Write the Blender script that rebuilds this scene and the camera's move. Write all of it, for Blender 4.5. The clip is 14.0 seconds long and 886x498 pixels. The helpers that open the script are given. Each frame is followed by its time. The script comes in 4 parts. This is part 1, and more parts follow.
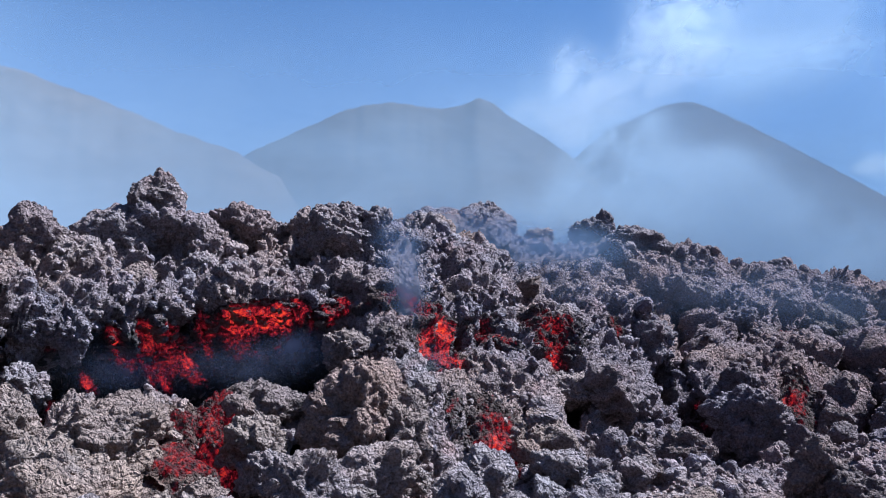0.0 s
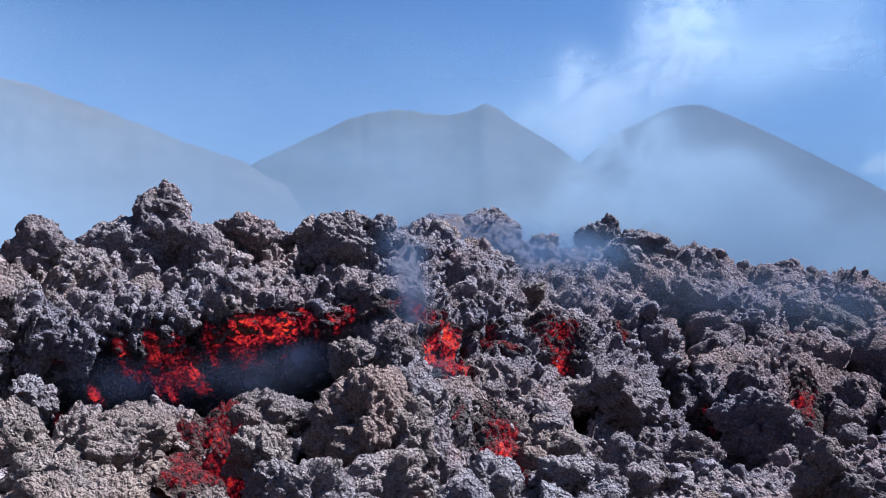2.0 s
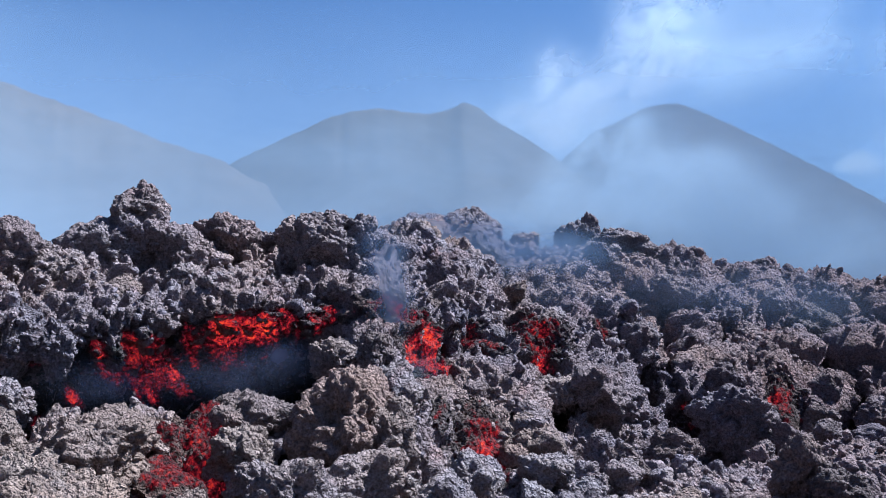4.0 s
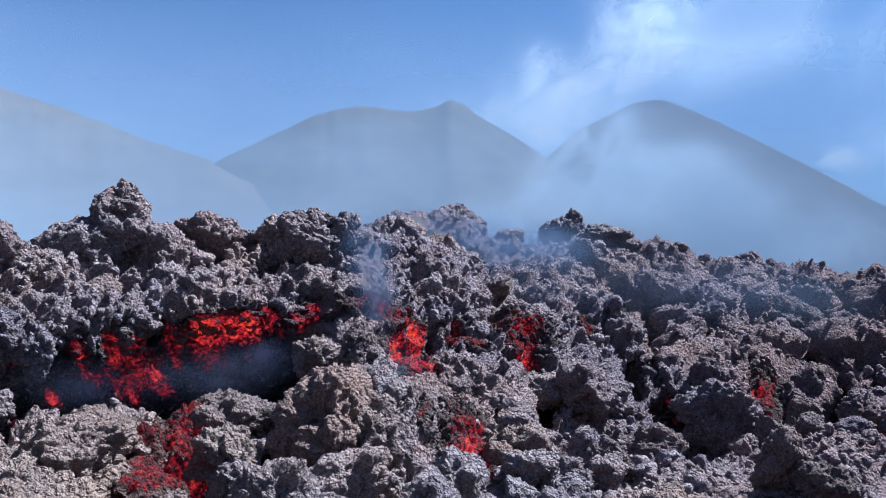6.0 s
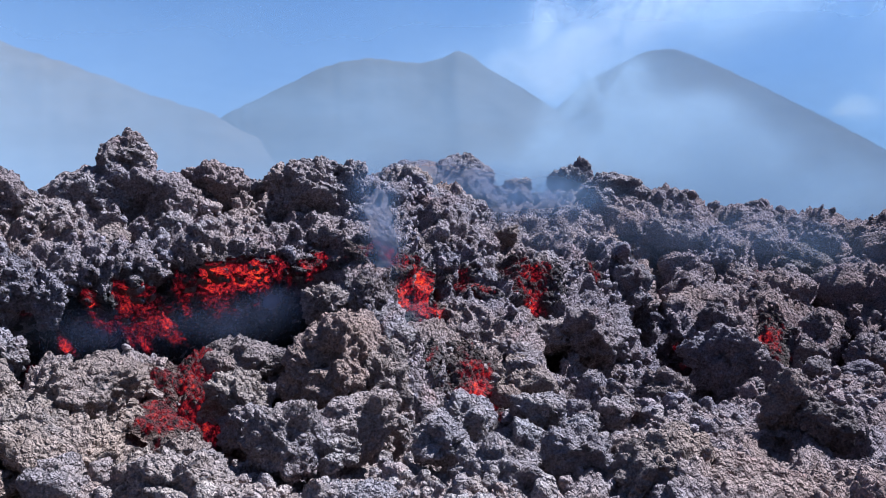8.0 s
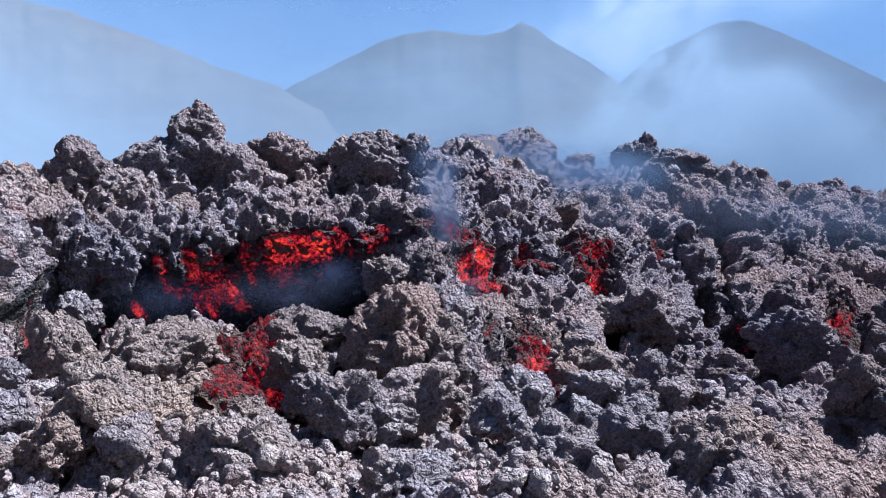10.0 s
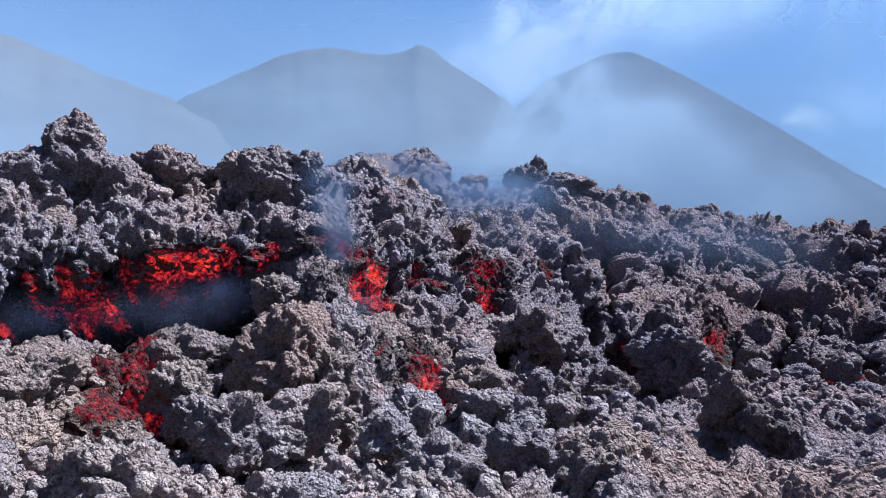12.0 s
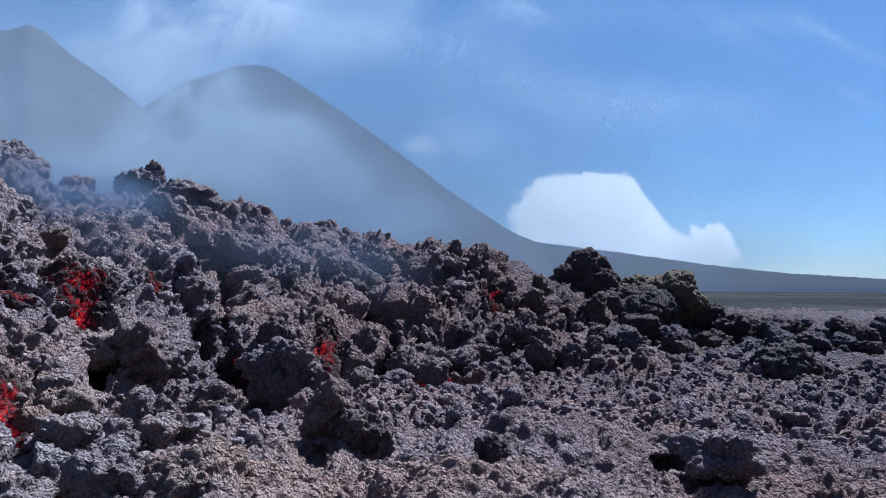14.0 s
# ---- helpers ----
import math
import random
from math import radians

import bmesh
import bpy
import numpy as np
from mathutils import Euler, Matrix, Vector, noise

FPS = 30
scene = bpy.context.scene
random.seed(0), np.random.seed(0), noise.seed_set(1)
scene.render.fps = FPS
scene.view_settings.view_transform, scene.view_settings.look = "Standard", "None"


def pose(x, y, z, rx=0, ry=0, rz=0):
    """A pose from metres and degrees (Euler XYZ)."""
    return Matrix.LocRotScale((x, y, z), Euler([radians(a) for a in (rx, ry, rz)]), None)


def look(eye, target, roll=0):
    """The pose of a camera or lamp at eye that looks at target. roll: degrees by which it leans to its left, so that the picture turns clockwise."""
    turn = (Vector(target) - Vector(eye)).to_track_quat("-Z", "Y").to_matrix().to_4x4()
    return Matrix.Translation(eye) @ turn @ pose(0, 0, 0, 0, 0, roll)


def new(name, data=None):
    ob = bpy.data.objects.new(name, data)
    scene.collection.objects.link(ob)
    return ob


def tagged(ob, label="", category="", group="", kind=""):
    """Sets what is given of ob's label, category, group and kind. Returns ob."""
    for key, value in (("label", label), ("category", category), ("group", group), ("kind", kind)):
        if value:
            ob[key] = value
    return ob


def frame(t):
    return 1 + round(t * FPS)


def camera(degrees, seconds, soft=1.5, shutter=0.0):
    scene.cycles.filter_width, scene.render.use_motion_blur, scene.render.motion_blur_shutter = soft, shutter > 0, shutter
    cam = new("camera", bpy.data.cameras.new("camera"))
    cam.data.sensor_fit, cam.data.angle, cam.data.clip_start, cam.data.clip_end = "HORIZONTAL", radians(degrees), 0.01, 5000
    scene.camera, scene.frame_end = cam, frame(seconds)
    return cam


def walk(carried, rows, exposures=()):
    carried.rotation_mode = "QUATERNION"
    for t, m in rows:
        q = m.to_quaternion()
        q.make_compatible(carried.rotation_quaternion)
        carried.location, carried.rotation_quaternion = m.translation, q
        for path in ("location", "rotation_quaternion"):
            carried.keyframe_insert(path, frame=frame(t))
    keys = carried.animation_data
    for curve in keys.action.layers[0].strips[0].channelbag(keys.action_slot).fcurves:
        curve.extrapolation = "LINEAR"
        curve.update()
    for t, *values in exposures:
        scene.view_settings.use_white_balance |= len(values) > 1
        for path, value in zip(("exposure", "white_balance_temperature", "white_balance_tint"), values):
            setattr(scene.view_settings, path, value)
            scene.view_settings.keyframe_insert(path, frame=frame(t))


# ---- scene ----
cam = camera(60.5, 14.0, 1.0)
walk(cam, [
    (0, look((0.000, 0.000, 1.750), (-0.660, 9.935, 2.673), 0.3)),
    (0.5, look((-0.002, -0.007, 1.745), (-0.671, 9.925, 2.694), 0.1)),
    (1, look((0.014, -0.001, 1.753), (-0.671, 9.929, 2.723), -0.2)),
    (1.5, look((0.050, -0.014, 1.762), (-0.700, 9.910, 2.742), -0.3)),
    (2, look((0.046, -0.015, 1.760), (-0.714, 9.906, 2.764), -0.5)),
    (2.5, look((0.045, -0.025, 1.756), (-0.700, 9.896, 2.766), -0.6)),
    (3, look((0.029, -0.051, 1.762), (-0.581, 9.885, 2.716), -0.5)),
    (5.5, look((0.082, -0.008, 1.769), (-0.323, 9.929, 2.813), -1.2)),
    (6, look((0.088, -0.008, 1.766), (-0.247, 9.941, 2.715), -1.4)),
    (6.5, look((0.099, 0.006, 1.753), (-0.261, 9.972, 2.486), -2.2)),
    (7, look((0.099, 0.019, 1.753), (-0.321, 9.995, 2.291), -2.4)),
    (7.5, look((0.098, 0.019, 1.731), (-0.252, 10.001, 2.228), -2.1)),
    (8, look((0.094, 0.016, 1.684), (-0.366, 10.000, 2.026), -1.8)),
    (8.5, look((0.098, 0.043, 1.680), (-0.697, 10.011, 1.737), -1.6)),
    (9, look((0.095, 0.016, 1.689), (-0.960, 9.960, 1.687), -1.0)),
    (11.5, look((0.070, -0.005, 1.685), (-1.226, 9.909, 1.830), -0.4)),
    (12, look((0.126, 0.013, 1.690), (0.241, 10.009, 1.947), -0.1)),
    (12.5, look((0.217, 0.026, 1.699), (2.152, 9.830, 2.067), 0.1)),
    (13, look((0.294, 0.012, 1.694), (3.283, 9.546, 2.092), -0.5)),
    (13.5, look((0.325, 0.007, 1.703), (4.161, 9.231, 2.147), -0.3)),
    (14, look((0.376, 0.001, 1.685), (5.050, 8.830, 2.122), 0.4)),
], [(0, 1.38, 4950, 6), (6.5, 1.42, 4950, 6), (8, 1.45, 4950, 6), (9, 1.58, 4950, 6), (11.5, 1.58, 4950, 6), (12.3, 1.45, 4950, 6), (13, 1.35, 4950, 6), (14, 1.12, 4950, 6)])

# ---------------------------------------------------------------- world, sun, exposure
SUN_ELEV, SUN_AZ = 55.0, 72.0     # degrees; azimuth to the right of straight ahead (+y)
world = bpy.data.worlds.new("sky")
scene.world = world
world.use_nodes = True
wn = world.node_tree.nodes
wn.clear()
sky = wn.new("ShaderNodeTexSky")
sky.sky_type = "NISHITA"
sky.sun_disc = False
sky.sun_elevation = radians(SUN_ELEV)
sky.sun_rotation = radians(SUN_AZ)
sky.altitude = 2500
sky.air_density, sky.dust_density, sky.ozone_density = 1.0, 0.5, 1.6
bg = wn.new("ShaderNodeBackground")
bg.inputs["Strength"].default_value = 0.05
wo = wn.new("ShaderNodeOutputWorld")
world.node_tree.links.new(sky.outputs["Color"], bg.inputs["Color"])
world.node_tree.links.new(bg.outputs["Background"], wo.inputs["Surface"])

sun_data = bpy.data.lights.new("sun", "SUN")
sun_data.energy, sun_data.angle, sun_data.color = 4.2, radians(0.53), (1.0, 0.92, 0.77)
sun = new("sun", sun_data)
_e, _a = radians(SUN_ELEV), radians(SUN_AZ)
sun.matrix_world = look((60 * math.sin(_a) * math.cos(_e), 60 * math.cos(_a) * math.cos(_e), 60 * math.sin(_e)), (0, 0, 0))


# ---------------------------------------------------------------- materials
def material(name):
    mat = bpy.data.materials.new(name)
    mat.use_nodes = True
    nt = mat.node_tree
    nt.nodes.clear()
    out = nt.nodes.new("ShaderNodeOutputMaterial")
    return mat, nt, out


def node(nt, kind, **inputs):
    n = nt.nodes.new(kind)
    for key, value in inputs.items():
        sock = n.inputs[key.replace("_", " ")]
        if isinstance(value, bpy.types.NodeSocket):
            nt.links.new(value, sock)
        else:
            sock.default_value = value
    return n


def ramp(nt, fac, stops):
    n = nt.nodes.new("ShaderNodeValToRGB")
    while len(n.color_ramp.elements) < len(stops):
        n.color_ramp.elements.new(0.5)
    for el, (p, c) in zip(n.color_ramp.elements, stops):
        el.position = p
        el.color = (*c, 1) if len(c) == 3 else c
    nt.links.new(fac, n.inputs["Fac"])
    return n.outputs["Color"]


def grey(v):
    return (v, v, v)


def mixed(nt, fac, a, b, blend="MIX"):
    n = nt.nodes.new("ShaderNodeMix")
    n.data_type, n.blend_type = "RGBA", blend
    for sock, value in ((n.inputs[0], fac), (n.inputs[6], a), (n.inputs[7], b)):
        if isinstance(value, bpy.types.NodeSocket):
            nt.links.new(value, sock)
        else:
            sock.default_value = value if isinstance(value, float) else (*value, 1)
    return n.outputs[2]


def noise_tex(nt, vec, scale, detail=4.0, rough=0.6, warp=0.0):
    return node(nt, "ShaderNodeTexNoise", Vector=vec, Scale=scale, Detail=detail, Roughness=rough, Distortion=warp)


def calc(nt, op, a, b=0.0, clamp=False):
    n = nt.nodes.new("ShaderNodeMath")
    n.operation, n.use_clamp = op, clamp
    for sock, value in zip(n.inputs, (a, b)):
        if isinstance(value, bpy.types.NodeSocket):
            nt.links.new(value, sock)
        else:
            sock.default_value = value
    return n.outputs[0]


def rock_material(name, tones, warm=0.6, bump=1.0, pieces=False, heat=0.0):
    """Rough clinkery basalt: grey ash on darker rock, ochre and rust stains, pitted fine relief; with heat, it glows in its hottest cracks."""
    mat, nt, out = material(name)
    pos = node(nt, "ShaderNodeNewGeometry").outputs["Position"]
    big = noise_tex(nt, pos, 0.55, 4.0, 0.6, 0.4).outputs["Fac"]
    mid = noise_tex(nt, pos, 4.0, 5.0, 0.65).outputs["Fac"]
    fine = noise_tex(nt, pos, 38.0, 4.0, 0.7).outputs["Fac"]
    base = ramp(nt, mid, [(0.28, tones[0]), (0.5, tones[1]), (0.72, tones[2])])
    stain = ramp(nt, big, [(0.42, grey(0.0)), (0.62, grey(1.0))])
    stained = mixed(nt, calc(nt, "MULTIPLY", stain, warm), base, tones[3])
    rust = ramp(nt, noise_tex(nt, pos, 1.3, 5.0, 0.6, 0.6).outputs["Fac"], [(0.58, grey(0.0)), (0.72, grey(1.0))])
    rusted = mixed(nt, calc(nt, "MULTIPLY", rust, warm), stained, tones[4])
    # towards the right the rock is tinted darker and browner
    east = node(nt, "ShaderNodeMapRange", Value=calc(nt, "ADD", node(nt, "ShaderNodeSeparateXYZ", Vector=pos).outputs["X"], calc(nt, "MULTIPLY", big, 3.0)), From_Min=1.5, From_Max=8.0)
    rusted = mixed(nt, east.outputs["Result"], rusted, mixed(nt, 1.0, rusted, (0.72, 0.66, 0.67), "MULTIPLY"))
    # further right again it is tinted darker and a little bluer
    far_right = node(nt, "ShaderNodeMapRange", Value=node(nt, "ShaderNodeSeparateXYZ", Vector=pos).outputs["X"], From_Min=7.0, From_Max=15.0)
    rusted = mixed(nt, far_right.outputs["Result"], rusted, mixed(nt, 1.0, rusted, (0.62, 0.67, 0.72), "MULTIPLY"))
    # pale ash lies on the clinker at the western foot of the front
    place = node(nt, "ShaderNodeSeparateXYZ", Vector=pos)
    near = node(nt, "ShaderNodeMapRange", Value=calc(nt, "ADD", place.outputs["Y"], calc(nt, "MULTIPLY", mid, 3.0)), From_Min=11.0, From_Max=8.0)
    ash = calc(nt, "MULTIPLY", near.outputs["Result"], calc(nt, "SUBTRACT", 1.0, east.outputs["Result"]))
    rusted = mixed(nt, ash, rusted, mixed(nt, 1.0, rusted, (1.18, 1.17, 1.08), "MULTIPLY"))
    # open gas pores between dusted grains
    grain = ramp(nt, fine, [(0.34, grey(0.55)), (0.5, grey(1.05)), (0.66, grey(1.5))])
    colour = mixed(nt, 1.0, rusted, grain, "MULTIPLY")
    # no two blocks are quite alike: some ashier, some redder
    chance = node(nt, "ShaderNodeNewGeometry").outputs["Random Per Island"] if pieces else node(nt, "ShaderNodeObjectInfo").outputs["Random"]
    colour = mixed(nt, 1.0, colour, ramp(nt, chance, [(0.0, (0.82, 0.80, 0.83)), (0.35, (1.0, 0.97, 0.97)), (0.6, (1.02, 1.02, 1.0)), (0.8, (1.15, 1.11, 1.06)), (1.0, (1.05, 0.94, 0.90))]), "MULTIPLY")
    stir = node(nt, "ShaderNodeVectorMath", Vector=noise_tex(nt, pos, 9.0, 3.0, 0.6).outputs["Color"])
    stir.operation = "MULTIPLY_ADD"
    stir.inputs[1].default_value = (0.10, 0.10, 0.10)
    nt.links.new(pos, stir.inputs[2])
    # grains of clinker, 2 to 6 cm, welded together
    h = calc(nt, "MULTIPLY", noise_tex(nt, pos, 24.0, 5.0, 0.65).outputs["Fac"], 1.6)
    for size, much in ((16.0, 1.35), (31.0, 0.85), (66.0, 0.35)):
        grains = node(nt, "ShaderNodeTexVoronoi", Vector=stir.outputs[0], Scale=size)
        grains.feature = "SMOOTH_F1"
        grains.inputs["Smoothness"].default_value = 0.2
        h = calc(nt, "SUBTRACT", h, calc(nt, "MULTIPLY", grains.outputs["Distance"], much * 1.5))
    b = node(nt, "ShaderNodeBump", Strength=bump, Distance=0.062, Height=h)
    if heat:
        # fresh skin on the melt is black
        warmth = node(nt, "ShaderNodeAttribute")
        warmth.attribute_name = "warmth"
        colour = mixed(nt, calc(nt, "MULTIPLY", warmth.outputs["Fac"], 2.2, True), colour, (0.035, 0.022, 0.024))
    bsdf = node(nt, "ShaderNodeBsdfPrincipled", Base_Color=colour, Roughness=0.93, Normal=b.outputs["Normal"])
    bsdf.inputs["Specular IOR Level"].default_value = 0.25
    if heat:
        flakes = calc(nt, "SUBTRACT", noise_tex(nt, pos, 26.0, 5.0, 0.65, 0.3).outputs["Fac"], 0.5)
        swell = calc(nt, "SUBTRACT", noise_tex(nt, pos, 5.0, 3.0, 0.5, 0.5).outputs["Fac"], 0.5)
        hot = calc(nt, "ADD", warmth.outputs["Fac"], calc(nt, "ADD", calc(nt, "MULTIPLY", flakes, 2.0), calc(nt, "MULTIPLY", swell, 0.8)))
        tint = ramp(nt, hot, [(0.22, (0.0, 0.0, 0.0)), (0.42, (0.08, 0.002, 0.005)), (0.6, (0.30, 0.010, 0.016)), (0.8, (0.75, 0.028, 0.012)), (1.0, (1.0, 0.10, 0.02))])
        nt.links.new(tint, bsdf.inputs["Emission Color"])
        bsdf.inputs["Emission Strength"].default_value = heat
    nt.links.new(bsdf.outputs["BSDF"], out.inputs["Surface"])
    return mat


ROCK_TONES = [(0.138, 0.119, 0.148), (0.255, 0.222, 0.269), (0.320, 0.282, 0.329), (0.352, 0.263, 0.238), (0.293, 0.181, 0.191)]
CREST_TONES = [(0.146, 0.124, 0.147), (0.269, 0.223, 0.255), (0.339, 0.287, 0.329), (0.377, 0.262, 0.237), (0.356, 0.201, 0.204)]
DARK_TONES = [(0.074, 0.064, 0.081), (0.150, 0.130, 0.148), (0.250, 0.216, 0.239), (0.274, 0.209, 0.188), (0.212, 0.143, 0.143)]
PALE_TONES = [(0.152, 0.121, 0.128), (0.252, 0.198, 0.207), (0.315, 0.249, 0.257), (0.321, 0.227, 0.192), (0.259, 0.164, 0.152)]
m_rock = rock_material("clinker_rock", ROCK_TONES)
m_crest = rock_material("weathered_brown_rock", CREST_TONES, 0.55)
m_dark = rock_material("dark_rock", DARK_TONES, 0.4)
OCHRE_TONES = [(0.176, 0.160, 0.128), (0.320, 0.296, 0.232), (0.464, 0.432, 0.336), (0.480, 0.416, 0.288), (0.384, 0.320, 0.240)]
m_ochre = rock_material("ochre_dusted_rock", OCHRE_TONES, 0.5)
m_pale = rock_material("ashy_pale_rock", PALE_TONES, 0.5)
m_rubble = rock_material("clinker_rubble", ROCK_TONES, 0.6, 0.8, True)


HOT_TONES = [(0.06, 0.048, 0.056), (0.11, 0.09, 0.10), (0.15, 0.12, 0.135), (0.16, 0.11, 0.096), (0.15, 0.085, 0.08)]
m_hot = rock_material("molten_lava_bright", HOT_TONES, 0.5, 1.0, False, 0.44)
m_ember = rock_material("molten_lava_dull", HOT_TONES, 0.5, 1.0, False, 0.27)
# near-black, for the sheets that put shade into the hollows
m_shade = rock_material("black_hollow_shade", [(0.02, 0.02, 0.024), (0.04, 0.04, 0.046), (0.07, 0.067, 0.072), (0.06, 0.045, 0.042), (0.07, 0.034, 0.03)], 0.4)


def slope_material(name, low, high):
    mat, nt, out = material(name)
    pos = node(nt, "ShaderNodeNewGeometry").outputs["Position"]
    n1 = noise_tex(nt, pos, 0.012, 6.0, 0.6, 0.5).outputs["Fac"]
    n2 = noise_tex(nt, pos, 0.15, 5.0, 0.7).outputs["Fac"]
    colour = mixed(nt, 0.35, ramp(nt, n1, [(0.3, low), (0.7, high)]), ramp(nt, n2, [(0.3, low), (0.7, high)]))
    b = node(nt, "ShaderNodeBump", Strength=0.6, Distance=3.0, Height=n2)
    bsdf = node(nt, "ShaderNodeBsdfDiffuse", Color=colour, Normal=b.outputs["Normal"])
    nt.links.new(bsdf.outputs["BSDF"], out.inputs["Surface"])
    return mat


m_cone = slope_material("volcanic_ash_slope", (0.057, 0.052, 0.050), (0.108, 0.097, 0.091))
# m_cone made warmer and lighter: brownish western haze put into the colour
m_west = slope_material("warm_hazed_slope", (0.067, 0.056, 0.053), (0.120, 0.102, 0.095))
m_plain = slope_material("old_lava_plain", (0.035, 0.034, 0.033), (0.08, 0.074, 0.066))


def ground_material():
    mat, nt, out = material("black_ash_ground")
    pos = node(nt, "ShaderNodeNewGeometry").outputs["Position"]
    n0 = noise_tex(nt, pos, 0.02, 5.0, 0.6, 0.5).outputs["Fac"]
    n1 = noise_tex(nt, pos, 1.2, 6.0, 0.65).outputs["Fac"]
    n2 = noise_tex(nt, pos, 45.0, 4.0, 0.7).outputs["Fac"]
    a = ramp(nt, n0, [(0.35, (0.028, 0.029, 0.032)), (0.65, (0.058, 0.058, 0.060))])
    c = mixed(nt, 1.0, a, ramp(nt, n1, [(0.3, grey(0.6)), (0.7, grey(1.25))]), "MULTIPLY")
    b = node(nt, "ShaderNodeBump", Strength=0.7, Distance=0.03, Height=calc(nt, "ADD", n1, calc(nt, "MULTIPLY", n2, 0.3)))
    bsdf = node(nt, "ShaderNodeBsdfPrincipled", Base_Color=c, Roughness=1.0, Specular_IOR_Level=0.0, Normal=b.outputs["Normal"])
    nt.links.new(bsdf.outputs["BSDF"], out.inputs["Surface"])
    return mat


m_ground = ground_material()


def even_scatter(nt, colour):
    """Smoke passes on some of the light that falls on either side of its sheet."""
    front = node(nt, "ShaderNodeBsdfDiffuse", Color=(*colour, 1))
    back = node(nt, "ShaderNodeBsdfTranslucent", Color=(*colour, 1))
    both = nt.nodes.new("ShaderNodeAddShader")
    nt.links.new(front.outputs[0], both.inputs[0])
    nt.links.new(back.outputs[0], both.inputs[1])
    return both


def smoke_material(name, colour, puffs, dense, scale, broken, crisp=0.0, squash=1.0):
    """Thin smoke: soft puffs (x, z, half width, half height, lean) added up, broken by turbulence, scattering sun and sky light."""
    mat, nt, out = material(name)
    flat = node(nt, "ShaderNodeTexCoord").outputs["Object"]
    seen = node(nt, "ShaderNodeVectorMath", Vector=flat)
    seen.operation = "MULTIPLY"
    seen.inputs[1].default_value = (1.0, 1.0, squash)
    obj = seen.outputs[0]
    stir = node(nt, "ShaderNodeVectorMath", Vector=noise_tex(nt, obj, scale * 0.6, 3.0, 0.5).outputs["Color"])
    stir.operation = "MULTIPLY_ADD"
    stir.inputs[1].default_value = (0.5 / scale, 0.0, 0.5 / scale)
    nt.links.new(flat, stir.inputs[2])
    sep = node(nt, "ShaderNodeSeparateXYZ", Vector=stir.outputs[0])
    turb = noise_tex(nt, obj, scale, 6.0, 0.6, 0.6).outputs["Fac"]
    total = None
    for x, z, w, h, lean in puffs:
        c, sn = math.cos(radians(lean)), math.sin(radians(lean))
        dx = calc(nt, "SUBTRACT", sep.outputs["X"], x + 0.25 / scale)
        dz = calc(nt, "SUBTRACT", sep.outputs["Z"], z + 0.25 / scale)
        a = calc(nt, "ADD", calc(nt, "MULTIPLY", dx, c / w), calc(nt, "MULTIPLY", dz, -sn / w))
        b = calc(nt, "ADD", calc(nt, "MULTIPLY", dx, sn / h), calc(nt, "MULTIPLY", dz, c / h))
        d = calc(nt, "ADD", calc(nt, "MULTIPLY", a, a), calc(nt, "MULTIPLY", b, b))
        g = calc(nt, "POWER", 2.718, calc(nt, "MULTIPLY", d, -1.1))
        total = g if total is None else calc(nt, "ADD", total, g)
    if crisp:
        body = node(nt, "ShaderNodeMapRange", Value=calc(nt, "ADD", total, calc(nt, "MULTIPLY", calc(nt, "SUBTRACT", turb, 0.5), broken)), From_Min=0.62, From_Max=0.62 + crisp)
    else:
        var = node(nt, "ShaderNodeMapRange", Value=turb, From_Min=0.33, From_Max=0.67, To_Min=1 - broken, To_Max=1.0)
        body = node(nt, "ShaderNodeMapRange", Value=calc(nt, "MULTIPLY", total, var.outputs["Result"]), From_Min=0.06, From_Max=1.6)
    body.interpolation_type = "SMOOTHSTEP"
    alpha = calc(nt, "MULTIPLY", body.outputs["Result"], dense, True)
    lit = even_scatter(nt, colour)
    clear = node(nt, "ShaderNodeBsdfTransparent")
    mx = node(nt, "ShaderNodeMixShader", Fac=alpha)
    nt.links.new(clear.outputs[0], mx.inputs[1])
    nt.links.new(lit.outputs[0], mx.inputs[2])
    nt.links.new(mx.outputs[0], out.inputs["Surface"])
    return mat


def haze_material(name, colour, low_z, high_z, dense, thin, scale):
    """A sheet standing in for distance haze: thick near the ground, thinning upwards, uneven."""
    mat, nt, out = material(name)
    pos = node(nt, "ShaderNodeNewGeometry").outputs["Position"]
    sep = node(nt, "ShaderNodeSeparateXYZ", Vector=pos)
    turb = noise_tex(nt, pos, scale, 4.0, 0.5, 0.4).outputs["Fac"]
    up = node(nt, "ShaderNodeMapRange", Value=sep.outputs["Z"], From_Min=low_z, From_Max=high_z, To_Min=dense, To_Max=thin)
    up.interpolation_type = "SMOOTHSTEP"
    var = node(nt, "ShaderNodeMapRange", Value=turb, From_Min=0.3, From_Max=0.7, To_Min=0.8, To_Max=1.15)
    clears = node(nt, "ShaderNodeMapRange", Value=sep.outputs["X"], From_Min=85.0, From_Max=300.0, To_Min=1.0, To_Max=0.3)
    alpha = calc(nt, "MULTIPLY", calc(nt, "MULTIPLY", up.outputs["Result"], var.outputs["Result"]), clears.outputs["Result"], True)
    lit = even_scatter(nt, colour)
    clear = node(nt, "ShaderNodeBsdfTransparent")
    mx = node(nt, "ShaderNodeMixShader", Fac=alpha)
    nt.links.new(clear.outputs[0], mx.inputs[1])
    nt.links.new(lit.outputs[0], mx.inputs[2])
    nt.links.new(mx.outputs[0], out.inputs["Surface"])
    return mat


